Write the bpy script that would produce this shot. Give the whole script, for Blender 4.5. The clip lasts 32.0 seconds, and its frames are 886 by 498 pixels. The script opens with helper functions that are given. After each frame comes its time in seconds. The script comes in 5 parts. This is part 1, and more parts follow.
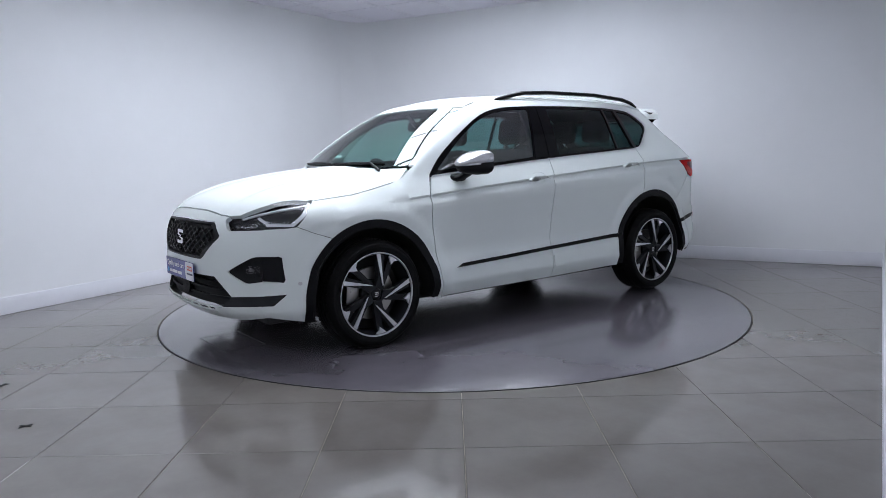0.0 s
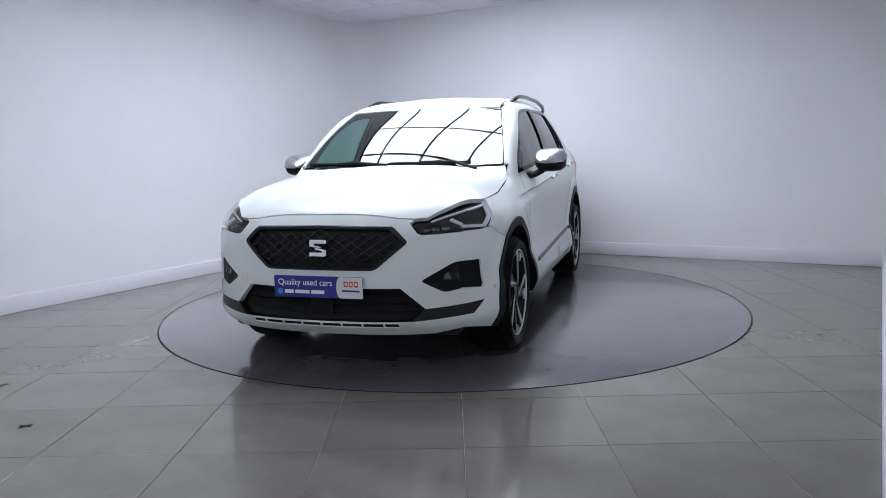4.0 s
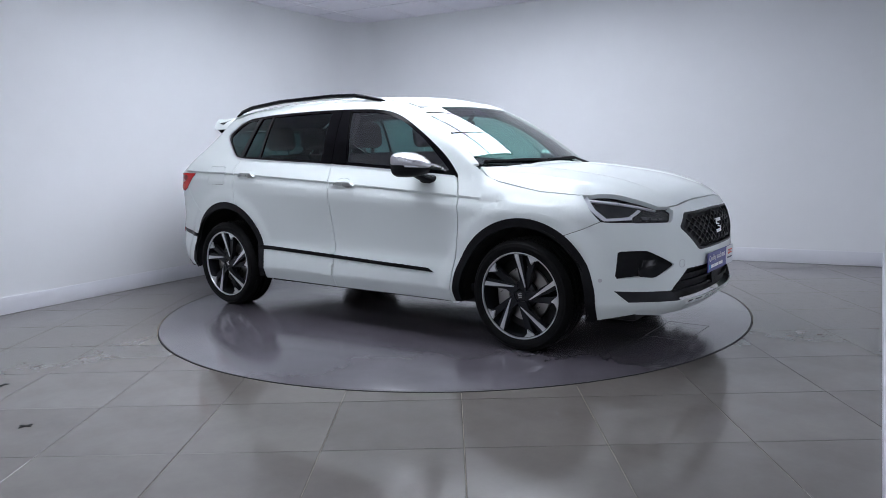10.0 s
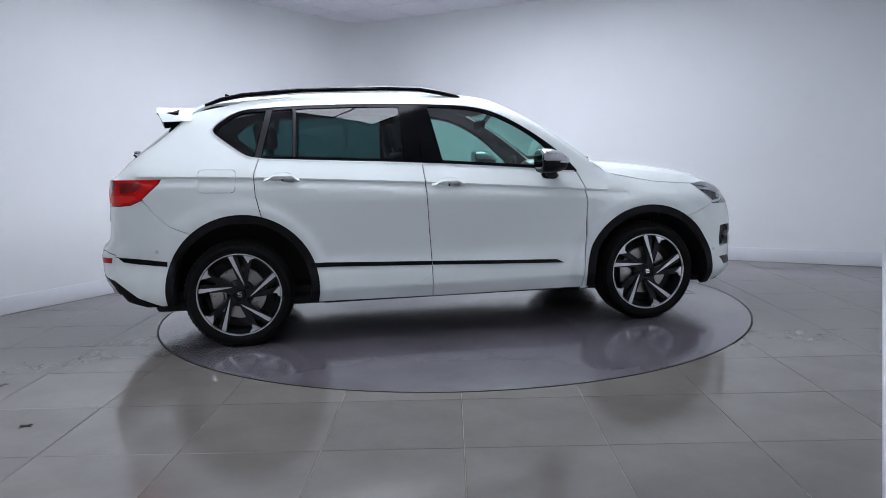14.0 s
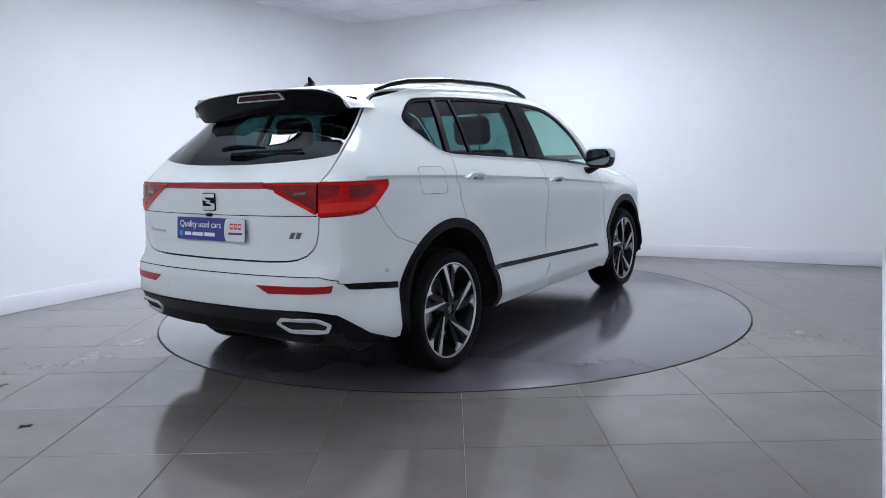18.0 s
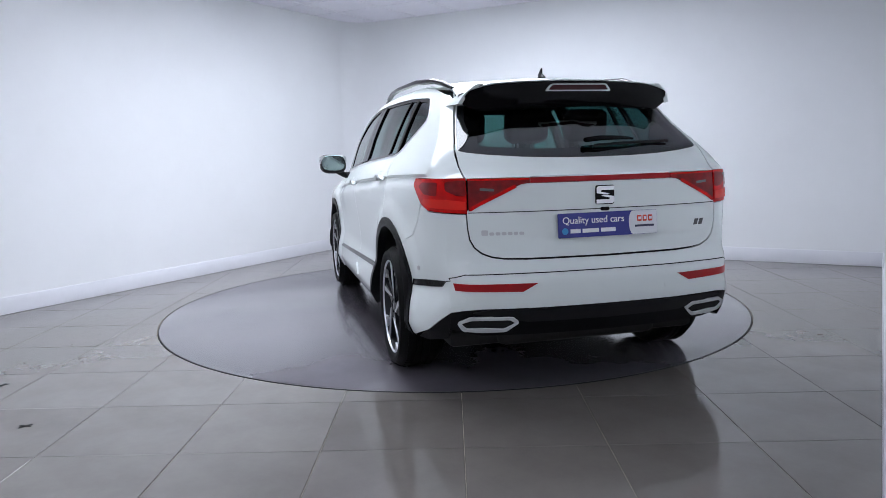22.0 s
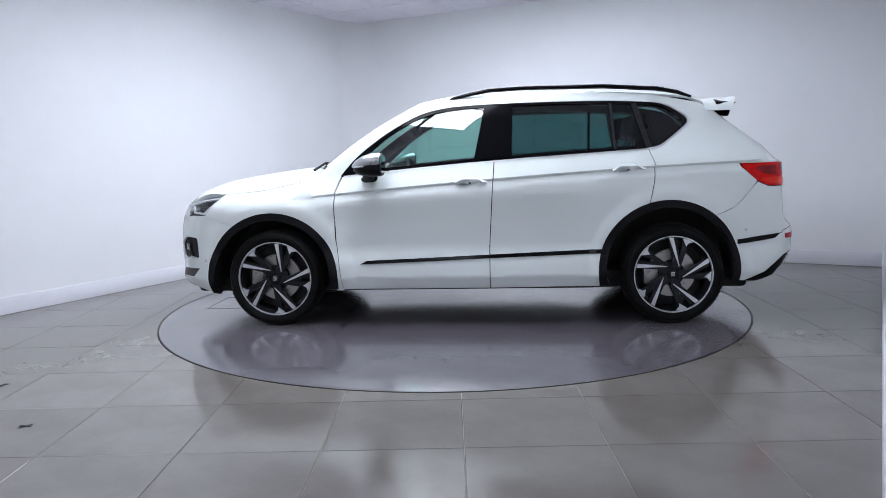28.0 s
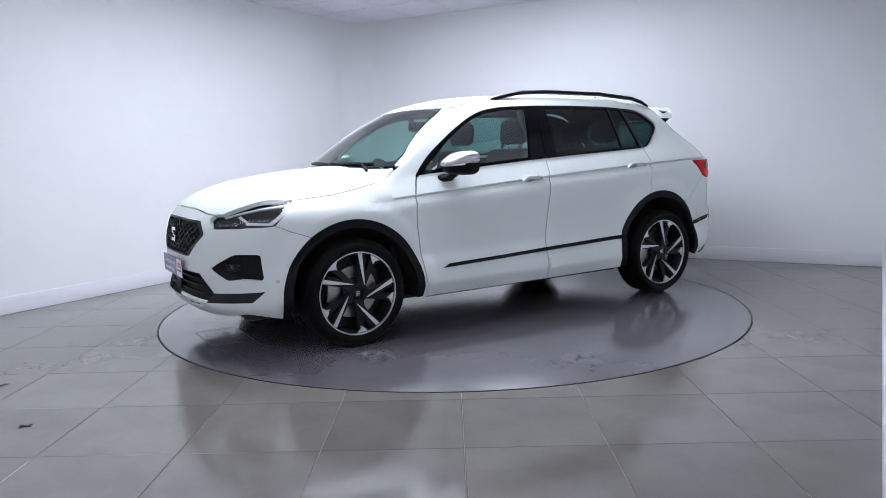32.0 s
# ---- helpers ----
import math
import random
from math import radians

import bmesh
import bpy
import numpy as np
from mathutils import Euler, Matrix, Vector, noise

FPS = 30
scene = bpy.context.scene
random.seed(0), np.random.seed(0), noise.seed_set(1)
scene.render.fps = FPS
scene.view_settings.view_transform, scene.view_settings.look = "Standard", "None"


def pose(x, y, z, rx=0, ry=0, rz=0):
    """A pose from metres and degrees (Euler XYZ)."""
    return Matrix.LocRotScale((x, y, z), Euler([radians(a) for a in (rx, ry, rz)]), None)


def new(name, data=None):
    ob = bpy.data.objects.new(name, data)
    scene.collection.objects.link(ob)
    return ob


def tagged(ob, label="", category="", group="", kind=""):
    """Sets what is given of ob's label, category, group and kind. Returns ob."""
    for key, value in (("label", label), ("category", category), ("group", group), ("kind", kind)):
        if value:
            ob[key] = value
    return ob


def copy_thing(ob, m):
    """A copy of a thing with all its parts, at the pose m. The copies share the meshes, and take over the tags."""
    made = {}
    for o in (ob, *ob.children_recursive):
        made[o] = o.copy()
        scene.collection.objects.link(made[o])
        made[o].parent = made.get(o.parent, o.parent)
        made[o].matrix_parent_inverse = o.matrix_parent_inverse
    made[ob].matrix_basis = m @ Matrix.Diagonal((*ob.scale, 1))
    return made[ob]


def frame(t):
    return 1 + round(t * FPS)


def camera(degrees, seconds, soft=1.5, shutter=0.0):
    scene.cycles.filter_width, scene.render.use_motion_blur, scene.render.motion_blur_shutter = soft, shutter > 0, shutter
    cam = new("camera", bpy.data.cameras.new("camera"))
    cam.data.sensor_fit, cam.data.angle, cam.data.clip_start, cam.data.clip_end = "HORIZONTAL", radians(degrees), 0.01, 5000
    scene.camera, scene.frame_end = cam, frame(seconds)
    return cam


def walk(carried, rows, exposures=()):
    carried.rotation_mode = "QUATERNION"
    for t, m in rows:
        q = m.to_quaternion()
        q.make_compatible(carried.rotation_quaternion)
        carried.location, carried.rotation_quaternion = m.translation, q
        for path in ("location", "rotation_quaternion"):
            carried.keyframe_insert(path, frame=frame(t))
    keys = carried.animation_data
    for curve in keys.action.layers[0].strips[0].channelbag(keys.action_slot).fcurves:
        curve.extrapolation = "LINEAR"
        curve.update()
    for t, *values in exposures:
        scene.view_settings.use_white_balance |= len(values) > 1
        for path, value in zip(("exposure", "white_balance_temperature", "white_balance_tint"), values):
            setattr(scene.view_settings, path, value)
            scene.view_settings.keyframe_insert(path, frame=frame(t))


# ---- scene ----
cam = camera(62.5, 32.0, soft=0.55)
EYE = (0.0, -5.841, 1.22)
LOOK = Matrix.Translation(EYE) @ pose(0, 0, 0, 0, 0, 0.69) @ pose(0, 0, 0, 90 - 7.64) @ pose(0, 0, 0, 0, 0, -1.49)
walk(cam, [(0.0, LOOK), (32.0, LOOK)],
     [(0.0, -0.25), (14.0, -0.18), (17.0, 0.13), (32.0, 0.06)])

# ---- world and light ----
world = bpy.data.worlds.new("world")
scene.world = world
world.use_nodes = True
world.node_tree.nodes["Background"].inputs[0].default_value = (0.55, 0.6, 0.7, 1)
world.node_tree.nodes["Background"].inputs[1].default_value = 0.05
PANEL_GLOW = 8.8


# ---- materials ----
def mat(name, color, rough=0.5, metal=0.0, coat=0.0, vary=0.0, scale=8.0, bump=0.0, bscale=60.0, emit=0.0, rvary=0.0, spec=0.5):
    m = bpy.data.materials.new(name)
    m.use_nodes = True
    nt = m.node_tree
    b = nt.nodes["Principled BSDF"]
    b.inputs["Base Color"].default_value = (*color, 1)
    b.inputs["Roughness"].default_value = rough
    b.inputs["Metallic"].default_value = metal
    b.inputs["Coat Weight"].default_value = coat
    b.inputs["Coat Roughness"].default_value = 0.04
    b.inputs["Specular IOR Level"].default_value = spec
    if emit:
        b.inputs["Emission Color"].default_value = (*color, 1)
        b.inputs["Emission Strength"].default_value = emit
    if vary or rvary or bump:
        tc = nt.nodes.new("ShaderNodeTexCoord")
    if vary or rvary:
        n1 = nt.nodes.new("ShaderNodeTexNoise")
        n1.inputs["Scale"].default_value = scale
        n1.inputs["Detail"].default_value = 6
        n1.inputs["Roughness"].default_value = 0.65
        nt.links.new(tc.outputs["Object"], n1.inputs["Vector"])
        if vary:
            r = nt.nodes.new("ShaderNodeValToRGB")
            r.color_ramp.elements[0].position, r.color_ramp.elements[1].position = 0.3, 0.7
            r.color_ramp.elements[0].color = (*[c * (1 - vary) for c in color], 1)
            r.color_ramp.elements[1].color = (*[min(1, c * (1 + vary)) for c in color], 1)
            nt.links.new(n1.outputs["Fac"], r.inputs["Fac"])
            nt.links.new(r.outputs["Color"], b.inputs["Base Color"])
        if rvary:
            mr = nt.nodes.new("ShaderNodeMapRange")
            mr.inputs["From Min"].default_value, mr.inputs["From Max"].default_value = 0.3, 0.7
            mr.inputs["To Min"].default_value, mr.inputs["To Max"].default_value = max(0, rough - rvary), rough + rvary
            nt.links.new(n1.outputs["Fac"], mr.inputs["Value"])
            nt.links.new(mr.outputs["Result"], b.inputs["Roughness"])
    if bump:
        n2 = nt.nodes.new("ShaderNodeTexNoise")
        n2.inputs["Scale"].default_value = bscale
        n2.inputs["Detail"].default_value = 3
        nt.links.new(tc.outputs["Object"], n2.inputs["Vector"])
        bp = nt.nodes.new("ShaderNodeBump")
        bp.inputs["Strength"].default_value = bump
        bp.inputs["Distance"].default_value = 0.01
        nt.links.new(n2.outputs["Fac"], bp.inputs["Height"])
        nt.links.new(bp.outputs["Normal"], b.inputs["Normal"])
    return m


def glass_mat(name, tint, rough=0.0, base=0.06):
    """Thin tinted sheet: a clear tinted layer under a mirror-like skin."""
    m = bpy.data.materials.new(name)
    m.use_nodes = True
    nt = m.node_tree
    nt.nodes.remove(nt.nodes["Principled BSDF"])
    out = nt.nodes["Material Output"]
    tr = nt.nodes.new("ShaderNodeBsdfTransparent")
    tr.inputs["Color"].default_value = (*tint, 1)
    gl = nt.nodes.new("ShaderNodeBsdfGlossy")
    gl.inputs["Roughness"].default_value = rough
    lw = nt.nodes.new("ShaderNodeLayerWeight")
    lw.inputs["Blend"].default_value = 0.5
    pw = nt.nodes.new("ShaderNodeMath")
    pw.operation = "POWER"
    pw.inputs[1].default_value = 5.0
    nt.links.new(lw.outputs["Facing"], pw.inputs[0])
    fr = nt.nodes.new("ShaderNodeMath")
    fr.operation = "MULTIPLY_ADD"
    fr.inputs[1].default_value, fr.inputs[2].default_value = 0.92, base
    nt.links.new(pw.outputs[0], fr.inputs[0])
    mx = nt.nodes.new("ShaderNodeMixShader")
    nt.links.new(fr.outputs[0], mx.inputs["Fac"])
    nt.links.new(tr.outputs["BSDF"], mx.inputs[1])
    nt.links.new(gl.outputs["BSDF"], mx.inputs[2])
    nt.links.new(mx.outputs["Shader"], out.inputs["Surface"])
    return m


PAINT = mat("white_paint", (0.755, 0.800, 0.785), 0.4, 0.0, 0.8, rvary=0.04, scale=3, spec=0.0)
PAINT.node_tree.nodes["Principled BSDF"].inputs["Coat Roughness"].default_value = 0.07
BLACK_GLOSS = mat("gloss_black", (0.0022, 0.0022, 0.003), 0.12, 0, 0, spec=0.14)
BADGE = mat("badge_metal", (0.55, 0.55, 0.56), 0.3, 0.6)
BLACK_PLASTIC = mat("black_plastic", (0.006, 0.006, 0.0075), 0.5, vary=0.2, scale=30, bump=0.1, bscale=400, spec=0.15)
GREY_PLASTIC = mat("grey_plastic", (0.014, 0.0145, 0.017), 0.42, vary=0.15, scale=20, spec=0.25)
DARK = mat("dark_void", (0.006, 0.006, 0.007), 0.8)
UNDER = mat("underbody", (0.012, 0.012, 0.013), 0.7, vary=0.4, scale=5)
RUBBER = mat("tyre_rubber", (0.006, 0.006, 0.0065), 0.6, vary=0.3, scale=12, bump=0.15, bscale=200, spec=0.12)
ALLOY = mat("machined_alloy", (0.70, 0.71, 0.73), 0.34, 0.85, 0.2, rvary=0.05, scale=40)
ALLOY_DARK = mat("grey_alloy", (0.014, 0.015, 0.018), 0.35, 0.2, 0.0, spec=0.25)
STEEL = mat("brake_steel", (0.35, 0.34, 0.33), 0.35, 1.0, rvary=0.1, scale=30)
CAP_METAL = mat("brushed_aluminium", (0.52, 0.52, 0.54), 0.30, 0.9, 0.2, rvary=0.05, scale=50)
CHROME = mat("satin_chrome", (0.80, 0.80, 0.82), 0.12, 1.0)
MESH = mat("grille_mesh", (0.008, 0.008, 0.009), 0.4, spec=0.35)
GREY_METAL = mat("grey_metallic", (0.09, 0.092, 0.10), 0.3, 0.4, 1.0)
MIRROR = mat("mirror_glass", (0.22, 0.28, 0.28), 0.02, 1.0)
RED_BRIGHT = mat("bright_red_lens", (0.75, 0.02, 0.012), 0.2, 0, 0.0, spec=0.22)
RED_LENS = mat("red_lens", (0.58, 0.003, 0.003), 0.16, 0, 0.0, vary=0.35, scale=9, spec=0.16)
RED_SMOKE = mat("smoked_red_lens", (0.035, 0.002, 0.003), 0.15, 0, 0.2, spec=0.2)
RED_DARK = mat("dark_red_lens", (0.20, 0.003, 0.005), 0.15, 0, 0.0, vary=0.5, scale=14, spec=0.25)
REFLECTOR = mat("red_reflector", (0.36, 0.006, 0.010), 0.3, 0, 0.0, spec=0.3)
LAMP_WHITE = mat("lamp_white", (0.66, 0.67, 0.70), 0.25, 0, 0.3)
GLASS = glass_mat("clear_glass", (0.50, 0.76, 0.70), 0.0, 0.16)
GLASS_DARK = glass_mat("privacy_glass", (0.14, 0.28, 0.28), 0.0, 0.05)
GLASS_REAR = glass_mat("rear_privacy_glass", (0.10, 0.19, 0.19), 0.0, 0.10)
GLASS_LAMP = glass_mat("lamp_glass", (0.93, 0.94, 0.95), 0.0, 0.04)
SEAT = mat("seat_cloth", (0.010, 0.010, 0.012), 0.85, vary=0.3, scale=60, bump=0.2, bscale=300, spec=0.2)
TRIM_IN = mat("cabin_trim", (0.010, 0.010, 0.012), 0.7, vary=0.2, scale=20, spec=0.2)
HEADLINER = mat("headliner", (0.03, 0.03, 0.032), 0.9, spec=0.1)
BLUE = mat("blue_plate", (0.018, 0.024, 0.24), 0.35, 0, 0.4)
WHITE_PLATE = mat("white_plate", (0.72, 0.73, 0.76), 0.35, 0, 0.4)
WHITE_INK = mat("white_ink", (0.85, 0.86, 0.88), 0.5)
SKY_INK = mat("sky_blue_ink", (0.04, 0.28, 0.62), 0.5)
RED_INK = mat("orange_red_ink", (0.62, 0.06, 0.03), 0.5)
DARK_INK = mat("dark_ink", (0.05, 0.05, 0.10), 0.5)

WALL = mat("white_wall_paint", (0.79, 0.80, 0.815), 0.7, vary=0.02, scale=1.2, bump=0.03, bscale=120, spec=0.08)
BASE = mat("baseboard_paint", (0.76, 0.765, 0.81), 0.4, vary=0.03, scale=3)
CEIL = mat("ceiling_board", (0.78, 0.765, 0.84), 0.8, vary=0.03, scale=2, bump=0.05, bscale=150)
BAR_DARK = mat("dark_ceiling_bar", (0.02, 0.02, 0.022), 0.6)
GROUT = mat("grout", (0.30, 0.265, 0.21), 0.8, vary=0.3, scale=12)
GLOW = mat("light_panel", (0.88, 0.93, 1.05), 0.5, emit=PANEL_GLOW)
# half-strength glow for the added fill row
GLOW_FILL = mat("fill_light_panel", (0.88, 0.93, 1.05), 0.5, emit=PANEL_GLOW * 0.5)


def tile_mat():
    m = mat("floor_tile", (0.160, 0.145, 0.134), 0.105, vary=0.13, scale=2.2, bump=0.004, bscale=9, spec=0.85)
    nt = m.node_tree
    b = nt.nodes["Principled BSDF"]
    src = b.inputs["Base Color"].links[0].from_socket
    oi = nt.nodes.new("ShaderNodeObjectInfo")
    mr = nt.nodes.new("ShaderNodeMapRange")
    mr.inputs["To Min"].default_value, mr.inputs["To Max"].default_value = 0.93, 1.06
    nt.links.new(oi.outputs["Random"], mr.inputs["Value"])
    mul = nt.nodes.new("ShaderNodeVectorMath")
    mul.operation = "SCALE"
    nt.links.new(src, mul.inputs[0])
    nt.links.new(mr.outputs["Result"], mul.inputs["Scale"])
    nt.links.new(mul.outputs["Vector"], b.inputs["Base Color"])
    # fine scuffs and dull patches in the polish
    tc = nt.nodes.new("ShaderNodeTexCoord")
    fine_noise = nt.nodes.new("ShaderNodeTexNoise")
    fine_noise.inputs["Scale"].default_value = 11.0
    fine_noise.inputs["Detail"].default_value = 9
    fine_noise.inputs["Roughness"].default_value = 0.75
    nt.links.new(tc.outputs["Object"], fine_noise.inputs["Vector"])
    rr = nt.nodes.new("ShaderNodeMapRange")
    rr.inputs["From Min"].default_value, rr.inputs["From Max"].default_value = 0.38, 0.68
    rr.inputs["To Min"].default_value, rr.inputs["To Max"].default_value = 0.075, 0.19
    nt.links.new(fine_noise.outputs["Fac"], rr.inputs["Value"])
    nt.links.new(rr.outputs["Result"], b.inputs["Roughness"])
    return m


TILE = tile_mat()
RIM = mat("dark_rim", (0.03, 0.03, 0.033), 0.4, 0.6)
DISC = mat("turntable_vinyl", (0.105, 0.096, 0.112), 0.20, coat=0.5, vary=0.14, scale=1.6, rvary=0.06, bump=0.012, bscale=7, spec=1.0)
DISC.node_tree.nodes["Principled BSDF"].inputs["Coat Roughness"].default_value = 0.16


# ---- mesh helpers ----
def mesh_of(name, verts, faces, smooth=True, angle=35):
    me = bpy.data.meshes.new(name)
    me.from_pydata([tuple(v) for v in verts], [], faces)
    me.validate()
    if smooth:
        me.polygons.foreach_set("use_smooth", [True] * len(me.polygons))
        me.set_sharp_from_angle(angle=radians(angle))
    me.update()
    return me


def bm_mesh(name, bm, smooth=True, angle=35):
    me = bpy.data.meshes.new(name)
    bmesh.ops.recalc_face_normals(bm, faces=bm.faces)
    bm.to_mesh(me)
    bm.free()
    if smooth:
        me.polygons.foreach_set("use_smooth", [True] * len(me.polygons))
        me.set_sharp_from_angle(angle=radians(angle))
    return me


def part(name, me, material, parent, label="", m=None):
    if isinstance(me, bmesh.types.BMesh):
        me = bm_mesh(name, me)
    if material is not None and not me.materials:
        me.materials.append(material)
    ob = new(name, me)
    ob.parent = parent
    if m is not None:
        ob.matrix_basis = m
    return tagged(ob, label)


def mirrored(me):
    """A copy of a mesh, mirrored at the plane y = 0."""
    c = me.copy()
    c.transform(Matrix.Diagonal((1, -1, 1, 1)))
    c.flip_normals()
    return c


def joined(*pieces):
    """One (verts, faces) out of several."""
    V, Fc = [], []
    for v, f in pieces:
        k = len(V)
        V += [tuple(p) for p in v]
        Fc += [tuple(i + k for i in q) for q in f]
    return V, Fc


def box_vf(x0, x1, y0, y1, z0, z1):
    v = [(x, y, z) for x in (x0, x1) for y in (y0, y1) for z in (z0, z1)]
    return v, [(0, 1, 3, 2), (4, 6, 7, 5), (0, 4, 5, 1), (2, 3, 7, 6), (0, 2, 6, 4), (1, 5, 7, 3)]


def rounded_box(x0, x1, y0, y1, z0, z1, r=0.02, seg=3):
    bm = bmesh.new()
    v, f = box_vf(x0, x1, y0, y1, z0, z1)
    vs = [bm.verts.new(p) for p in v]
    for q in f:
        bm.faces.new([vs[i] for i in q])
    bmesh.ops.recalc_face_normals(bm, faces=bm.faces)
    bmesh.ops.bevel(bm, geom=bm.edges[:], offset=r, segments=seg, affect="EDGES", profile=0.5)
    return bm


def lathe(profile, n=48, axis="y", a0=0.0, a1=2 * math.pi):
    """Turn a profile of (radius, along) about an axis."""
    full = abs(a1 - a0 - 2 * math.pi) < 1e-6
    k = n if full else n + 1
    V = []
    for i in range(k):
        a = a0 + (a1 - a0) * i / n
        for r, h in profile:
            c, s = r * math.cos(a), r * math.sin(a)
            V.append((c, h, s) if axis == "y" else (c, s, h))
    m = len(profile)
    Fc = []
    for i in range(n):
        j = (i + 1) % k
        for q in range(m - 1):
            Fc.append((i * m + q, j * m + q, j * m + q + 1, i * m + q + 1))
    return V, Fc


def tube(points, radius, n=8, squash=1.0):
    """A round bar along points; squash flattens it upwards."""
    P = [Vector(p) for p in points]
    V, Fc = [], []
    for i, p in enumerate(P):
        d = (P[min(i + 1, len(P) - 1)] - P[max(i - 1, 0)]).normalized()
        side = d.cross(Vector((0, 0, 1)))
        if side.length < 1e-4:
            side = Vector((1, 0, 0))
        side.normalize()
        up = side.cross(d)
        r = radius[i] if isinstance(radius, (list, tuple)) else radius
        for q in range(n):
            a = 2 * math.pi * q / n
            V.append(p + side * (r * math.cos(a)) + up * (r * squash * math.sin(a)))
    for i in range(len(P) - 1):
        for q in range(n):
            w = (q + 1) % n
            Fc.append((i * n + q, i * n + w, (i + 1) * n + w, (i + 1) * n + q))
    Fc.append(tuple(range(n - 1, -1, -1)))
    Fc.append(tuple(range((len(P) - 1) * n, len(P) * n)))
    return V, Fc


# ---- the room ----
CORNER = Vector((-1.203, 4.062, 0))
ER = Vector((0.8805, -0.4743, 0))
EL = Vector((-0.5038, -0.8638, 0))
WIDE, DEEP, HIGH = 6.105, 8.4, 2.9


def room(a, b, z=0.0):
    return CORNER + ER * a + EL * b + Vector((0, 0, z))


def room_box(name, a0, a1, b0, b1, z0, z1, material, label="", category="", bevel=0.0):
    v = [room(a, b, z) for a in (a0, a1) for b in (b0, b1) for z in (z0, z1)]
    f = box_vf(0, 1, 0, 1, 0, 1)[1]
    bm = bmesh.new()
    vs = [bm.verts.new(p) for p in v]
    for q in f:
        bm.faces.new([vs[i] for i in q])
    bmesh.ops.recalc_face_normals(bm, faces=bm.faces)
    if bevel:
        bmesh.ops.bevel(bm, geom=bm.edges[:], offset=bevel, segments=2, affect="EDGES", profile=0.5)
    ob = part(name, bm_mesh(name, bm), material, None)
    return tagged(ob, label, category, kind="structure")


def build_room():
    room_box("wall_back", -0.15, WIDE + 0.15, -0.15, 0.0, 0, HIGH + 0.1, WALL, "smooth white painted studio wall", "wall")
    room_box("wall_left", -0.15, 0.0, 0.0, DEEP, 0, HIGH + 0.1, WALL, "smooth white painted studio wall", "wall")
    room_box("wall_right", WIDE, WIDE + 0.15, 0.0, DEEP, 0, HIGH + 0.1, WALL, "smooth white painted studio wall", "wall")
    room_box("wall_front", -0.15, WIDE + 0.15, DEEP, DEEP + 0.15, 0, HIGH + 0.1, WALL, "smooth white painted studio wall", "wall")
    room_box("baseboard", 0.01, WIDE - 0.016, 0.0, 0.01, 0.002, 0.14, BASE, "white painted square-edged baseboard", "baseboard", 0.0015)
    room_box("baseboard", 0.0, 0.01, 0.0, DEEP, 0.002, 0.14, BASE, "white painted square-edged baseboard", "baseboard", 0.0015)
    room_box("baseboard", WIDE - 0.016, WIDE, 0.0, DEEP, 0.002, 0.14, BASE, "white painted square-edged baseboard", "baseboard", 0.0015)
    # shallow cove where the two walls meet
    V, Fc = [], []
    r = 0.35
    n = 10
    for i in range(n + 1):
        t = math.pi / 2 * i / n
        for z in (0.14, HIGH):
            V.append(room(0.003 + r - r * math.sin(t), 0.003 + r - r * math.cos(t), z))
    for i in range(n):
        Fc.append((2 * i, 2 * i + 1, 2 * i + 3, 2 * i + 2))
    tagged(part("wall_cove", mesh_of("wall_cove", V, Fc), WALL, None), "curved white plaster corner of the walls", "wall", kind="structure")


LA0, LA1, LB0, LB1 = 1.80, 3.95, 1.50, 4.88
# extent of an added, unseen fill row near the front wall
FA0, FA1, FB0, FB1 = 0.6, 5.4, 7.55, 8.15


def build_ceiling():
    # board with openings for the light panels and the added fill row, in one mesh
    pieces = []
    for a0, a1, b0, b1 in ((0, WIDE, 0, LB0), (0, WIDE, LB1, FB0), (0, WIDE, FB1, DEEP), (0, LA0, LB0, LB1), (LA1, WIDE, LB0, LB1), (0, FA0, FB0, FB1), (FA1, WIDE, FB0, FB1)):
        v, f = box_vf(a0, a1, b0, b1, HIGH, HIGH + 0.1)
        pieces.append(([room(*p) for p in v], f))
    for i in range(1, 14):
        v, f = box_vf(0.0, WIDE, 0.60 * i + 0.20 - 0.012, 0.60 * i + 0.20 + 0.012, HIGH - 0.004, HIGH + 0.001)
        pieces.append(([room(*p) for p in v], f))
    for i in range(10):
        v, f = box_vf(0.60 * i + 0.35 - 0.012, 0.60 * i + 0.35 + 0.012, 0.0, DEEP, HIGH - 0.005, HIGH + 0.001)
        pieces.append(([room(*p) for p in v], f))
    V, Fc = joined(*pieces)
    tagged(part("ceiling", mesh_of("ceiling", V, Fc, False), CEIL, None), "pale lilac-white suspended ceiling boards", "ceiling", kind="structure")
    light_grid([LA0, 2.14, 2.78, 3.42, LA1], [LB0, 2.15, 2.80, 3.45, 4.10, LB1], GLOW, "large luminous ceiling panel with dark grid bars")
    # fill light added out of view to brighten the car's near side
    light_grid([FA0 + 1.2 * i for i in range(5)], [FB0, FB1], GLOW_FILL, "added row of unseen fill light panels with dark grid bars")


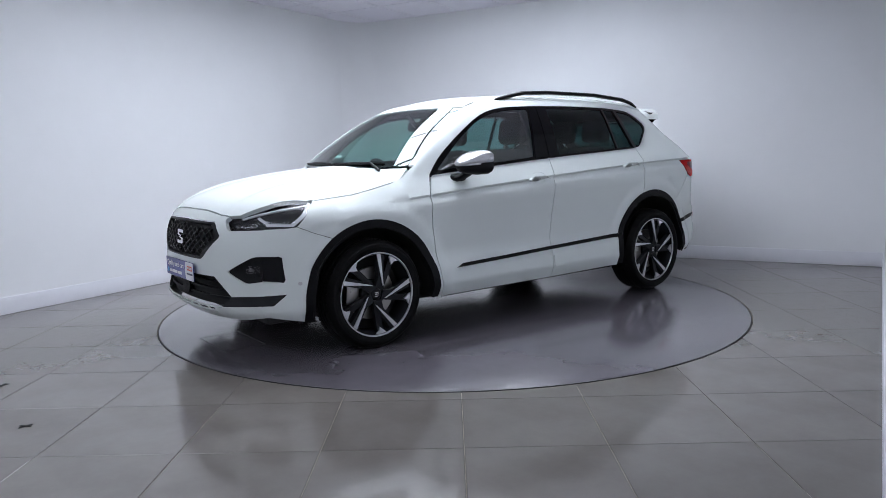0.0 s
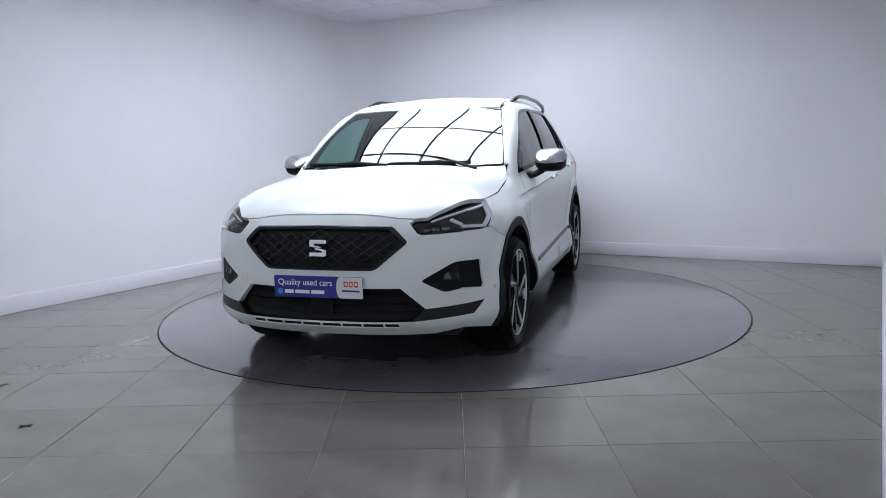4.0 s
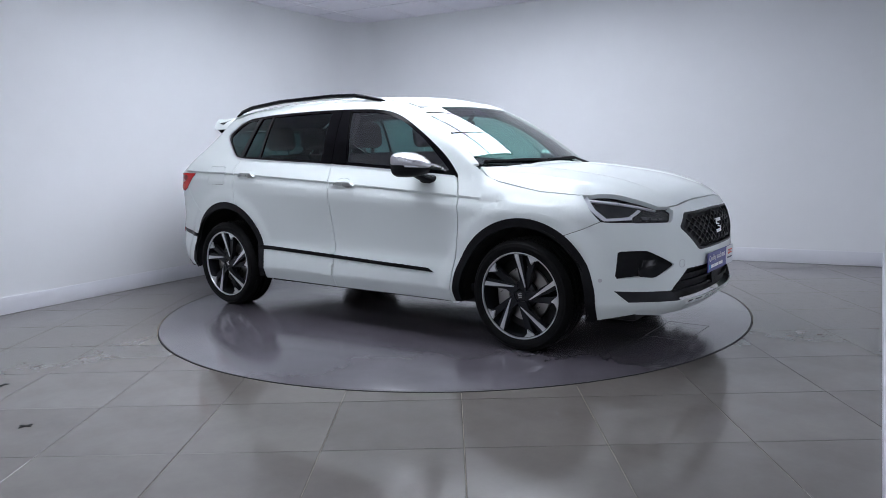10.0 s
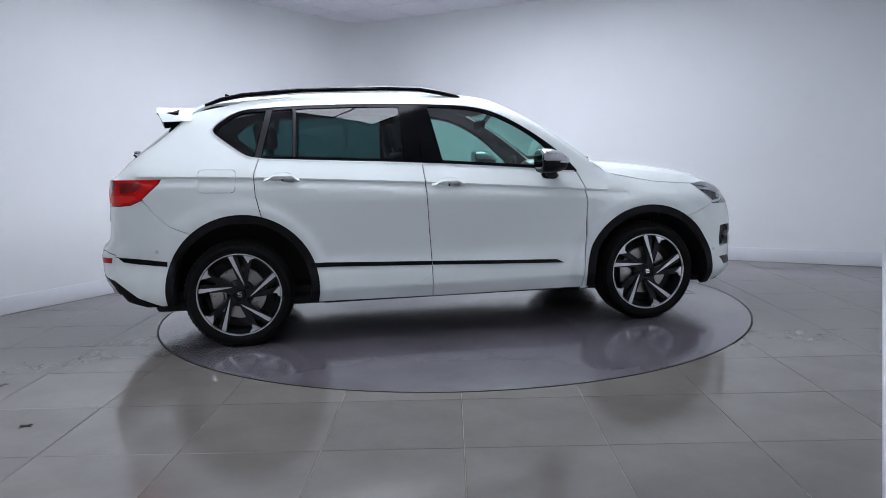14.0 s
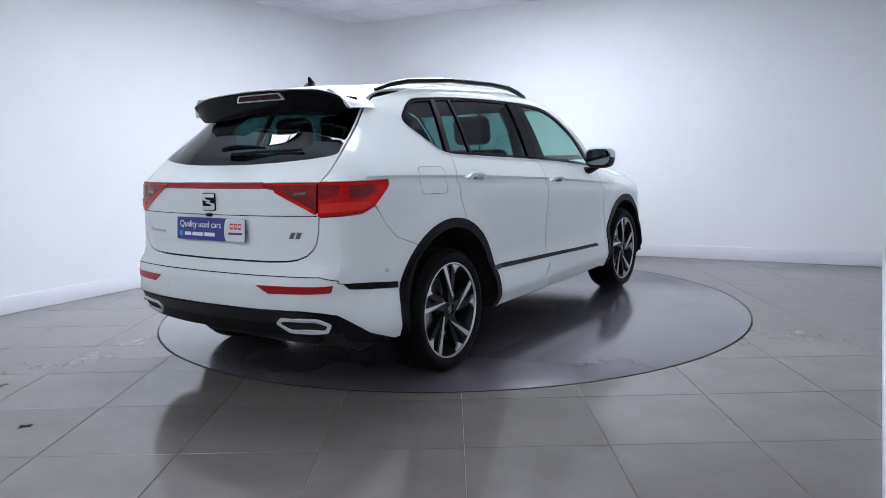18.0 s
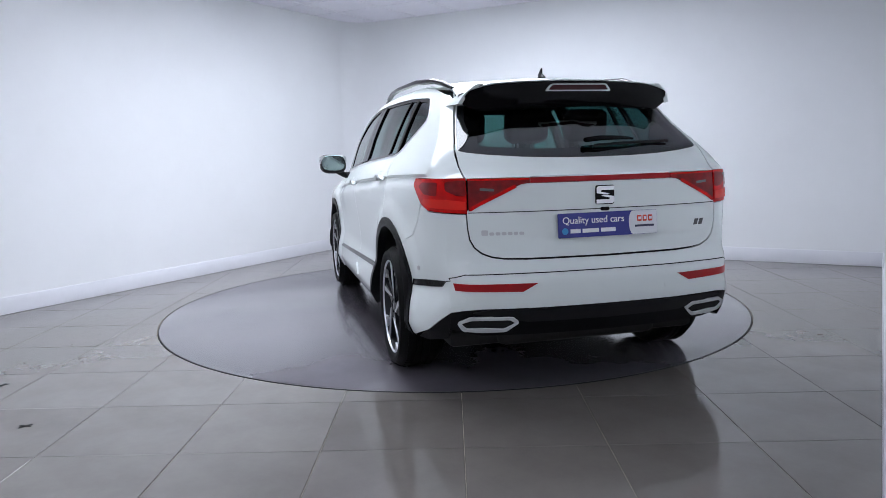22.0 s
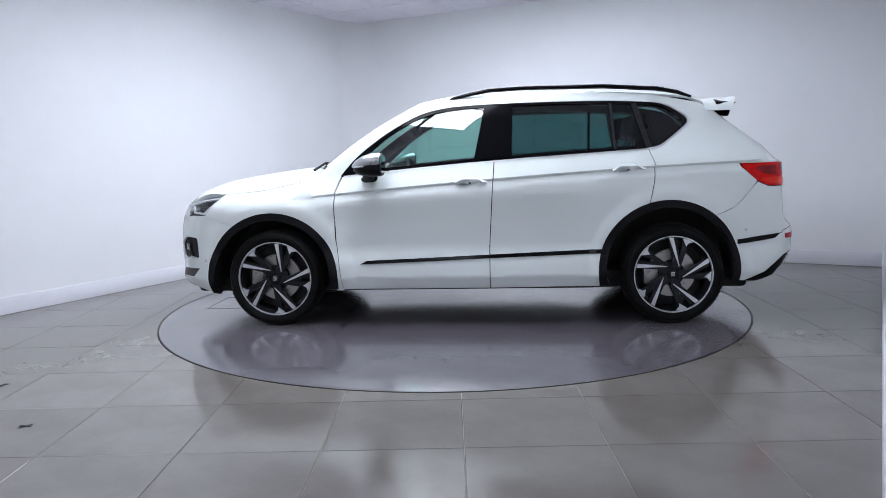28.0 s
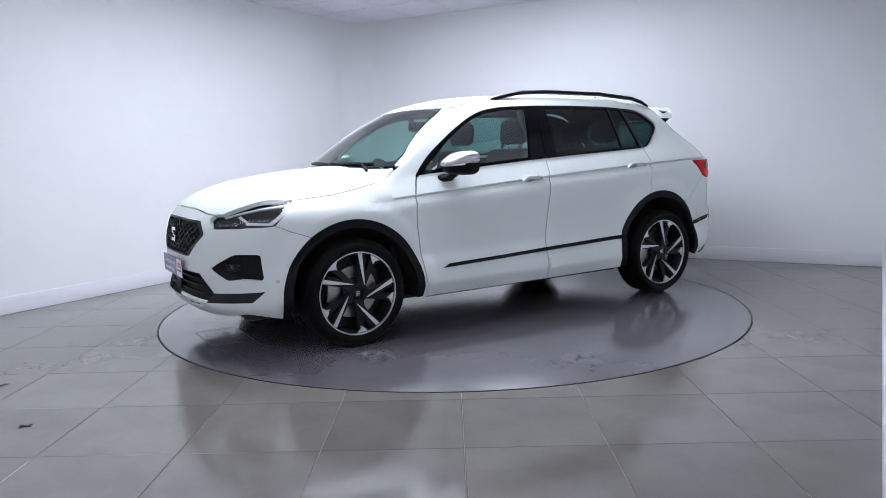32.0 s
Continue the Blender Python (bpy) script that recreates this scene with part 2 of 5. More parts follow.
def light_grid(las, lbs, glow, label):
    light = tagged(new("ceiling_light"), label, "ceiling light", "luminous ceiling panels")
    h = 0.014

    def piece(name, material, p0, p1, q0, q1, z0, z1):
        v, f = box_vf(p0, p1, q0, q1, z0, z1)
        part(name, mesh_of(name, [room(*p) for p in v], f, False), material, light)

    for a0, a1 in zip(las, las[1:]):
        for b0, b1 in zip(lbs, lbs[1:]):
            piece("panel", glow, a0 + h, a1 - h, b0 + h, b1 - h, HIGH - 0.03, HIGH + 0.02)
        for b in lbs:
            piece("bar", BAR_DARK, a0 + h, a1 - h, b - h, b + h, HIGH - 0.036, HIGH + 0.02)
    for a in las:
        piece("bar", BAR_DARK, a - h, a + h, lbs[0] - h, lbs[-1] + h, HIGH - 0.036, HIGH + 0.02)


DISC_R = 2.246
build_room()
build_ceiling()


# ---- the car's outer skin: four smooth faces, blended where they meet ----
def curve(xs, ys):
    """A monotone smooth curve through knots, for numpy arrays; straight beyond its ends."""
    xs, ys = np.array(xs, float), np.array(ys, float)
    h = np.diff(xs)
    d = np.diff(ys) / h
    m = np.zeros(len(xs))
    m[0], m[-1] = d[0], d[-1]
    for i in range(1, len(xs) - 1):
        if d[i - 1] * d[i] > 0:
            w1, w2 = 2 * h[i] + h[i - 1], h[i] + 2 * h[i - 1]
            m[i] = (w1 + w2) / (w1 / d[i - 1] + w2 / d[i])

    def f(x):
        x = np.asarray(x, float)
        i = np.clip(np.searchsorted(xs, x) - 1, 0, len(h) - 1)
        t = np.clip((x - xs[i]) / h[i], 0, 1)
        r = ((2 * t ** 3 - 3 * t ** 2 + 1) * ys[i] + (t ** 3 - 2 * t ** 2 + t) * h[i] * m[i]
             + (-2 * t ** 3 + 3 * t ** 2) * ys[i + 1] + (t ** 3 - t ** 2) * h[i] * m[i + 1])
        return r + np.where(x < xs[0], (x - xs[0]) * m[0], 0) + np.where(x > xs[-1], (x - xs[-1]) * m[-1], 0)
    return f


def smooth(a, b, x):
    t = np.clip((x - a) / (b - a), 0, 1)
    return t * t * (3 - 2 * t)


WB, WZ, TYRE_R = 1.395, 0.342, 0.345
shoulder_z = curve([-2.05, -1.27, -0.72, -0.18, 0.54, 0.95, 1.2, 2.2], [1.112, 1.085, 1.055, 1.023, 0.972, 0.939, 0.92, 0.86])
belt_z = curve([-2.2, -1.4, -1.23, -0.2, 0.45, 0.9, 1.3, 2.2], [1.235, 1.212, 1.2, 1.145, 1.098, 1.058, 1.03, 0.95])
glass_top = curve([-2.2, -1.4, -1.0, -0.56, 0.0, 0.29, 2.2], [1.49, 1.515, 1.539, 1.542, 1.534, 1.52, 1.48])
section = curve([0.12, 0.25, 0.335, 0.348, 0.36, 0.45, 0.50, 0.56, 0.70, 0.86, 0.905, 0.93, 1.0, 1.035, 1.145, 1.34, 1.54, 1.60, 1.70],
                [0.80, 0.880, 0.917, 0.921, 0.920, 0.908, 0.893, 0.880, 0.889, 0.910, 0.9165, 0.9165, 0.910, 0.896, 0.842, 0.772, 0.672, 0.625, 0.50])
plan_low = curve([-2.5, -2.3, -2.1, -1.85, -1.4, -0.8, 0.0, 1.4, 1.85, 2.0, 2.2, 2.4], [-0.27, -0.185, -0.112, -0.048, 0.0, 0.0, 0.0, 0.0, -0.02, -0.05, -0.11, -0.2])
plan_high = curve([-2.5, -2.1, -1.85, -1.55, -1.1, -0.6, 0.0, 0.5, 0.9, 1.2, 1.75, 2.1, 2.4], [-0.21, -0.115, -0.07, -0.04, -0.02, -0.006, 0.0, -0.006, -0.036, -0.05, -0.06, -0.11, -0.2])
plan_glass = curve([-2.4, -2.0, -1.55, -1.0, 0.0, 0.6, 1.2, 2.0], [-0.14, -0.09, -0.035, -0.012, 0.0, 0.0, -0.02, -0.1])


def side_y(x, z):
    zs, zb, zg = shoulder_z(x), belt_z(x), glass_top(x)
    c = np.where(z < 0.72, z,
                 np.where(z < zs, 0.72 + (z - 0.72) / (zs - 0.72) * (1.018 - 0.72),
                          np.where(z < zb, 1.018 + (z - zs) / (zb - zs) * (1.145 - 1.018),
                                   np.where(z < zg, 1.145 + (z - zb) / (zg - zb) * (1.54 - 1.145), 1.54 + z - zg))))
    y = section(c)
    k = smooth(0.6, 1.0, z)
    y = y + plan_low(x) * (1 - k) + plan_high(x) * k + plan_glass(x) * smooth(1.1, 1.4, z)
    for cx in (WB, -WB):
        r = np.hypot(x - cx, z - WZ - (0.03 if cx < 0 else 0.0))
        y = y + 0.015 * (1 - smooth(0.515, 0.60, r)) * smooth(0.1, 0.4, z)
    # undercut below the shoulder crease
    u = (zs - z) / 0.05
    y = y - 0.018 * np.clip(np.minimum(u / 0.3, (1.2 - u) / 0.9), 0, 1) * smooth(1.5, 0.75, x) * smooth(-2.1, -1.9, x)
    return y


front_x = curve([0.18, 0.25, 0.33, 0.42, 0.52, 0.66, 0.78, 0.86, 0.92, 1.0], [2.12, 2.24, 2.31, 2.30, 2.305, 2.30, 2.275, 2.245, 2.20, 2.10])
front_bow = curve([0.0, 0.2, 0.4, 0.55, 0.7, 0.82, 0.95], [0.0, 0.008, 0.038, 0.09, 0.185, 0.31, 0.50])


def nose_x(y, z):
    return front_x(z) - front_bow(np.abs(y))


rear_x = curve([0.2, 0.3, 0.42, 0.50, 0.60, 0.64, 0.70, 0.93, 1.04, 1.085, 1.11, 1.18, 1.215, 1.255, 1.32, 1.43, 1.56, 1.7],
               [-2.14, -2.24, -2.31, -2.345, -2.345, -2.335, -2.29, -2.27, -2.262, -2.255, -2.22, -2.150, -2.120, -2.077, -1.997, -1.862, -1.70, -1.52])
rear_bow = curve([0.0, 0.3, 0.5, 0.65, 0.76, 0.85, 0.95], [0.0, 0.016, 0.05, 0.092, 0.145, 0.235, 0.40])


def tail_x(y, z):
    return rear_x(z) + rear_bow(np.abs(y)) * (1 + 0.55 * smooth(1.12, 1.42, z))


top_z = curve([-2.3, -1.93, -1.7, -1.3, -0.8, -0.3, 0.1, 0.32, 0.46], [1.49, 1.556, 1.594, 1.628, 1.651, 1.654, 1.634, 1.603, 1.560])
hood_z = curve([1.14, 1.25, 1.4, 1.65, 1.85, 2.0, 2.12, 2.2, 2.3, 2.4], [1.118, 1.115, 1.101, 1.068, 1.033, 0.995, 0.955, 0.915, 0.83, 0.7])
WS_T, WS_B = (0.46, 1.548), (1.19, 1.105)


def roof_z(x, y):
    a = np.abs(y)
    xs = x + 0.12 * (a / 0.7) ** 2
    ws = WS_T[1] + (xs - WS_T[0]) / (WS_B[0] - WS_T[0]) * (WS_B[1] - WS_T[1]) + 0.03 * np.sin(np.clip((xs - WS_T[0]) / (WS_B[0] - WS_T[0]), 0, 1) * math.pi)
    roof = top_z(x) - 0.074 * (a / 0.62) ** 2.2 + 0.022 * smooth(0.25, 0.55, a)
    hood = hood_z(x + 0.10 * (a / 0.7) ** 2 * smooth(1.7, 2.1, x)) - 0.055 * (a / 0.7) ** 2.4 + 0.012 * smooth(0.40, 0.46, a) * smooth(2.25, 1.9, x) - 0.006 * smooth(0.5, 0.62, a)
    top = np.minimum(roof, ws)
    return np.maximum(top, np.where(x > 0.95, hood, -1))


def smax(a, b, k):
    h = np.clip(k - np.abs(a - b), 0, None) / k
    return np.maximum(a, b) + h * h * k * 0.25


def skin(x, y, z):
    """Below nought inside the car's body."""
    a = np.abs(y)
    s = a - side_y(x, z)
    t = (z - roof_z(x, y)) * 0.9
    f = np.where(x > 0, (x - nose_x(y, z)), (tail_x(y, z) - x) * 0.85)
    kt = 0.035 + 0.085 * smooth(0.9, 1.5, x)
    return smax(smax(s, t, kt), f, 0.075)


def solve(fn, lo, hi, n=34):
    """Where fn turns from below to above nought, between the arrays lo and hi."""
    lo, hi = np.array(lo, float), np.array(hi, float)
    for _ in range(n):
        mid = (lo + hi) / 2
        inside = fn(mid) < 0
        lo, hi = np.where(inside, mid, lo), np.where(inside, hi, mid)
    return (lo + hi) / 2


def from_side(u, v):
    y = solve(lambda t: skin(u, t, v), np.zeros_like(u), np.full_like(u, 1.1))
    return np.stack([u, y, v], 1)


def from_front(u, v):
    x = solve(lambda t: skin(t, u, v), np.full_like(u, 0.9), np.full_like(u, 2.6))
    return np.stack([x, u, v], 1)


def from_back(u, v):
    x = solve(lambda t: skin(t, u, v), np.full_like(u, -0.9), np.full_like(u, -2.8))
    return np.stack([x, u, v], 1)


def from_top(u, v):
    z = solve(lambda t: skin(u, v, t), np.full_like(u, 0.6), np.full_like(u, 2.0))
    return np.stack([u, v, z], 1)


def skin_normal(P):
    e = 0.004
    x, y, z = P[:, 0], P[:, 1], P[:, 2]
    g = np.stack([skin(x + e, y, z) - skin(x - e, y, z), skin(x, y + e, z) - skin(x, y - e, z), skin(x, y, z + e) - skin(x, y, z - e)], 1)
    return g / np.maximum(np.linalg.norm(g, axis=1), 1e-9)[:, None]


def inside(poly, pts):
    """Which points lie in a closed outline."""
    p, q = np.array(poly), np.array(pts)
    r = np.zeros(len(q), bool)
    x1, y1 = p[:, 0], p[:, 1]
    x2, y2 = np.roll(x1, -1), np.roll(y1, -1)
    for i in range(len(p)):
        c = (y1[i] > q[:, 1]) != (y2[i] > q[:, 1])
        r ^= c & (q[:, 0] < (x2[i] - x1[i]) * (q[:, 1] - y1[i]) / ((y2[i] - y1[i]) or 1e-12) + x1[i])
    return r


def fine(poly, step):
    """An outline with no edge longer than step."""
    out = []
    for i, a in enumerate(poly):
        b = poly[(i + 1) % len(poly)]
        n = max(1, math.ceil(math.dist(a, b) / step))
        out += [(a[0] + (b[0] - a[0]) * k / n, a[1] + (b[1] - a[1]) * k / n) for k in range(n)]
    return out


def rounded(poly, r, seg=4):
    """An outline with its corners rounded; r is one radius or one for each corner."""
    out = []
    n = len(poly)
    for i in range(n):
        p, a, b = Vector(poly[i]), Vector(poly[i - 1]), Vector(poly[(i + 1) % n])
        q = r[i] if isinstance(r, (list, tuple)) else r
        if q <= 0:
            out.append(tuple(p))
            continue
        d1, d2 = (a - p), (b - p)
        q1 = min(q, d1.length * 0.48)
        q2 = min(q, d2.length * 0.48)
        s, e = p + d1.normalized() * q1, p + d2.normalized() * q2
        for k in range(seg + 1):
            t = k / seg
            out.append(tuple(s * (1 - t) ** 2 + p * 2 * t * (1 - t) + e * t * t))
    return out


def dist_to(poly, pts):
    p, q = np.array(poly), np.array(pts)
    d = np.full(len(q), 9.0)
    for i in range(len(p)):
        a, b = p[i], p[(i + 1) % len(p)]
        ab = b - a
        t = np.clip(((q - a) @ ab) / max(ab @ ab, 1e-12), 0, 1)
        d = np.minimum(d, np.linalg.norm(q - a - t[:, None] * ab, axis=1))
    return d


def sheet(poly, proj, step=0.035, holes=(), lift=0.0, depth=0.018, lines=(), dents=None):
    """A panel of the skin with an outline drawn from the side, the front, the back or above, and an edge turned inwards by depth. Returns (verts, faces)."""
    from mathutils.geometry import delaunay_2d_cdt
    loops = [fine(poly, step * 0.7)] + [fine(h, step * 0.7) for h in holes]
    pts, edges = [], []
    for lp in loops:
        k = len(pts)
        pts += lp
        edges += [(k + i, k + (i + 1) % len(lp)) for i in range(len(lp))]
    creases = []
    for ln in lines:
        q = fine(list(ln), step * 0.8)
        q = q[:next(i for i, t in enumerate(q) if math.dist(t, ln[-1]) < 1e-9) + 1]
        keep = inside(loops[0], q)
        for lp in loops:
            keep &= dist_to(lp, q) > 0.002
        for i, (t, ok) in enumerate(zip(q, keep)):
            if ok:
                pts.append(t)
                creases.append(t)
                if i and keep[i - 1]:
                    edges.append((len(pts) - 2, len(pts) - 1))
    A = np.array(loops[0])
    us = np.arange(A[:, 0].min() + step / 2, A[:, 0].max(), step)
    vs = np.arange(A[:, 1].min() + step / 2, A[:, 1].max(), step)
    if len(us) and len(vs):
        g = np.array([(u + (step / 2 if j % 2 else 0), v) for j, v in enumerate(vs) for u in us])
        ok = inside(loops[0], g)
        for lp in loops[1:]:
            ok &= ~inside(lp, g)
        g = g[ok]
        if len(g):
            for lp in loops:
                g = g[dist_to(lp, g) > step * 0.4]
            if creases:
                far = np.min(np.linalg.norm(g[:, None] - np.array(creases)[None], axis=2), axis=1)
                g = g[far > step * 0.33]
            pts += [tuple(p) for p in g]
    V2, _, F2, *_ = delaunay_2d_cdt([Vector(p) for p in pts], edges, [], 1, 1e-6)
    P2 = np.array([tuple(v) for v in V2])
    C = np.array([P2[list(f)].mean(0) for f in F2])
    ok = inside(loops[0], C)
    for lp in loops[1:]:
        ok &= ~inside(lp, C)
    F2 = [tuple(f) for f, o in zip(F2, ok) if o]
    P = proj(P2[:, 0], P2[:, 1])
    N = skin_normal(P)
    if dents is not None:
        P = P + N * dents(P2[:, 0], P2[:, 1])[:, None]
    if lift:
        P = P + N * lift
    # outward winding
    a, b, c = (P[[f[i] for f in F2]] for i in range(3))
    nn = np.cross(b - a, c - a)
    mean = N[[f[0] for f in F2]]
    F2 = [f if (x * y).sum() > 0 else f[::-1] for f, x, y in zip(F2, nn, mean)]
    V = [tuple(p) for p in P]
    if depth:
        count = {}
        for f in F2:
            for i in range(3):
                e = (f[i], f[(i + 1) % 3])
                count[e] = 1
        low = {}
        extra = []
        for (i, j) in count:
            if (j, i) not in count:
                for w in (i, j):
                    if w not in low:
                        low[w] = len(V)
                        V.append(tuple(P[w] - N[w] * depth))
                extra.append((j, i, low[i], low[j]))
        F2 = F2 + extra
    return V, F2


def both(name, vf, material, parent, label="", angle=35):
    """The same part on the left and on the right side. Returns both objects."""
    me = mesh_of(name, *vf, True, angle)
    l = part(name, me, material, parent, label)
    r = part(name, mirrored(me), material, parent, label)
    return l, r


def turned(pts, s=-1):
    return [(s * a, b) for a, b in pts][::-1]


# outlines drawn from the side: (x, z)
def arc(cx, cz, r, a0, a1, n=16, sx=1.0):
    return [(cx + sx * r * math.cos(radians(a0 + (a1 - a0) * i / n)), cz + r * math.sin(radians(a0 + (a1 - a0) * i / n))) for i in range(n + 1)]


ARCH_R = 0.478
F_ARCH = (WB + 0.012, 0.335)
R_ARCH = (-WB + 0.03, 0.375)
DLO = rounded([(0.905, 1.062), (0.80, 1.185), (0.62, 1.322), (0.43, 1.438), (0.29, 1.497), (0.12, 1.526), (-0.2, 1.540), (-0.6, 1.544), (-1.0, 1.540), (-1.37, 1.519), (-1.545, 1.388), (-1.30, 1.204), (-1.2, 1.198), (-0.2, 1.146), (0.45, 1.099)],
              [0.004, 0.1, 0.1, 0.1, 0.08, 0.1, 0.1, 0.1, 0.1, 0.09, 0.07, 0.09, 0.02, 0.1, 0.1])
B_LINE = [(-0.185, 1.15), (-0.17, 0.95), (-0.145, 0.55), (-0.145, 0.262)]
A_LINE = [(0.898, 1.06), (0.938, 0.95), (0.948, 0.83), (0.938, 0.60), (0.892, 0.25)]
C_TOP = [(-1.235, 1.192), (-1.268, 1.10), (-1.262, 0.97), (-1.232, 0.835)]
Y_FRONT, Y_BACK = 0.735, 0.75


def arch_pts(c, r, x0=None, x1=None, z0=0.0, n=48):
    p = [q for q in arc(c[0], c[1], r, -60, 240, n) if q[1] >= z0]
    if x0 is not None:
        p = [q for q in p if q[0] >= x0]
    if x1 is not None:
        p = [q for q in p if q[0] <= x1]
    return p


def hood_side(x):
    return np.interp(x, [1.05, 1.2, 1.5, 1.72, 1.80, 2.0, 2.12, 2.22], [0.765, 0.785, 0.80, 0.79, 0.775, 0.66, 0.57, 0.46])


def z_at(x, y):
    return float(from_top(np.array([x]), np.array([y]))[0, 2])


def x_front(y, z):
    return float(from_front(np.array([y]), np.array([z]))[0, 0])


def x_back(y, z):
    return float(from_back(np.array([y]), np.array([z]))[0, 0])


def gate_y(z):
    """Half the tailgate's width at a height above the lamps."""
    return float(np.interp(z, [1.088, 1.15, 1.215, 1.30, 1.46, 1.54], [0.664, 0.672, 0.668, 0.638, 0.578, 0.548]))


WS_SIDE = [(float(x), float(np.interp(x, [0.385, 0.62, 0.86, 1.02], [0.572, 0.630, 0.690, 0.728]))) for x in np.linspace(1.02, 0.422, 58)]


def crease(dz, x0=-2.0, x1=1.65):
    return [(float(x), float(shoulder_z(x)) + dz) for x in np.arange(x0, x1 + 1e-6, 0.05)]


CREASES = [crease(0.0), crease(-0.015), crease(-0.06)]
CREASES += [[(float(x), 0.72 + k * (float(shoulder_z(x)) - 0.72)) for x in np.arange(-1.25, 1.0, 0.05)] for k in (0.62, 0.70)]
CREASES += [[(float(x), z) for x in np.arange(-0.9, 0.92, 0.05)] for z in (0.330, 0.348, 0.362)]
CREASES += [arc(WB, WZ, r, -20, 200, 40) for r in (0.525, 0.588)] + [arc(-WB, WZ + 0.03, r, -20, 200, 40) for r in (0.525, 0.588)]


def build_body(car):
    G = 0.003
    # hood
    hs = [(x, float(hood_side(x)) - G) for x in (1.10, 1.2, 1.35, 1.5, 1.62, 1.72, 1.80, 1.9, 2.0, 2.08, 2.12)]
    front_edge = [(x_front(y, z + 0.005), y) for y, z in ((0.50, 0.863), (0.42, 0.868), (0.25, 0.888), (0.0, 0.892))]
    half = [(1.155, 0.0), (1.15, 0.3), (1.112, 0.55), (1.058, 0.712), (1.04, 0.745)] + hs + front_edge
    hood = half + [(x, -y) for x, y in half[::-1][1:-1]]
    part("hood", mesh_of("hood", *sheet(hood, from_top, 0.032, depth=0.03, lines=[[(1.2, s * y), (2.1, s * y)] for y in (0.40, 0.46) for s in (1, -1)])), PAINT, car, "white bonnet with two raised lines")

    # front wings
    top = [(x, z_at(x, float(hood_side(x)) + G)) for x in (1.74, 1.6, 1.5, 1.35, 1.2, 1.10)]
    fend = top + [(1.0, z_at(1.02, 0.745)), (0.915, 1.075)] + [(x + 0.004, z) for x, z in A_LINE] + [p for p in arch_pts(F_ARCH, ARCH_R - 0.01, None, F_ARCH[0] + 0.47, 0.25)[::-1] if p[1] > 0.727 or p[0] < 1.4]
    fend += [(1.680, 0.7195), (1.802, 0.763), (1.895, 0.8045), (1.800, 0.904), (1.754, 0.948)]
    both("front_wing", sheet(fend, from_side, 0.03, lines=CREASES), PAINT, car)

    # doors, below the windows
    belt_f = [(x, float(belt_z(x)) - 0.006) for x in (-0.18, 0.1, 0.3, 0.5, 0.7, 0.89)]
    fd = [(x + 0.003, z) for x, z in B_LINE[::-1]] + belt_f + [(x - 0.004, z) for x, z in A_LINE[1:-1]] + [(0.893, 0.262)]
    fdo = both("front_door", sheet(fd, from_side, 0.03, lines=CREASES), PAINT, car)
    arch_r = [p for p in arch_pts(R_ARCH, ARCH_R - 0.01, -1.232, None, 0.27) if p[0] > -1.235]
    belt_r = [(x, float(belt_z(x)) - 0.006) for x in (-0.19, -0.4, -0.6, -0.8, -1.0, -1.2, -1.232)]
    rd = belt_r + [(x + 0.003, z) for x, z in C_TOP[1:]] + arch_r[::-1] + [(-0.895, 0.268)] + [(x - 0.003, z) for x, z in B_LINE[::-1]]
    rdo = both("rear_door", sheet(rd, from_side, 0.03, lines=CREASES), PAINT, car)

    # side panel: pillars, cant rail and rear quarter round the windows
    ws = [(x, z_at(x, y + 0.006)) for x, y in WS_SIDE]
    roof_edge = [(x, z_at(x, 0.575)) for x in (0.3, 0.1, -0.3, -0.8, -1.3, -1.62, -1.70)]
    tail = []
    for z in (1.535, 1.50, 1.46, 1.42, 1.38, 1.34, 1.30, 1.26, 1.22, 1.18, 1.14, 1.11, 1.09):
        tail.append((x_back(gate_y(z) + 0.004, z), z))
    lamp_edge = [(-1.83, 1.085), (-1.842, 1.062), (-1.95, 0.968), (-1.925, 0.93), (-1.875, 0.862), (-1.80, 0.793), (-1.662, 0.738)]
    arch_q = [p for p in arch_pts(R_ARCH, ARCH_R - 0.01, None, -1.238, 0.66) if p[1] > 0.742 or p[0] > -1.5]
    tip = min(range(len(DLO)), key=lambda i: DLO[i][0])
    idx = next(i for i in range(tip, len(DLO)) if DLO[i][0] > -1.25)
    outer = [(0.925, 1.062), (1.0, z_at(1.02, 0.74))] + ws + roof_edge + tail + [(-1.83, 1.088)] + lamp_edge[1:] + arch_q[::-1] + [(x - 0.003, z) for x, z in C_TOP[::-1]] + DLO[:idx][::-1]
    flap = rounded([(-1.604, 1.142), (-1.374, 1.136), (-1.384, 0.990), (-1.612, 0.996)], 0.03)
    flap_in = rounded([(-1.6015, 1.1395), (-1.3765, 1.1335), (-1.3865, 0.9925), (-1.6095, 0.9985)], 0.03)
    rows = CREASES + [[(x, z_at(x, y + d)) for x, y in WS_SIDE[4:-4:2]] for d in (0.022, 0.042, 0.065)]
    part("side_panel", mesh_of("side_panel", *sheet(outer, from_side, 0.03, lines=rows)), PAINT, car)
    part("side_panel", mirrored(mesh_of("side_panel", *sheet(outer, from_side, 0.03, [flap], lines=rows))), PAINT, car)
    part("fuel_flap", mirrored(mesh_of("fuel_flap", *sheet(flap_in, from_side, 0.03, lines=CREASES))), PAINT, car, "rounded square fuel filler flap")
    both("pillar_trim", sheet(outer, from_side, 0.06, lift=-0.022, depth=0.0), TRIM_IN, car)

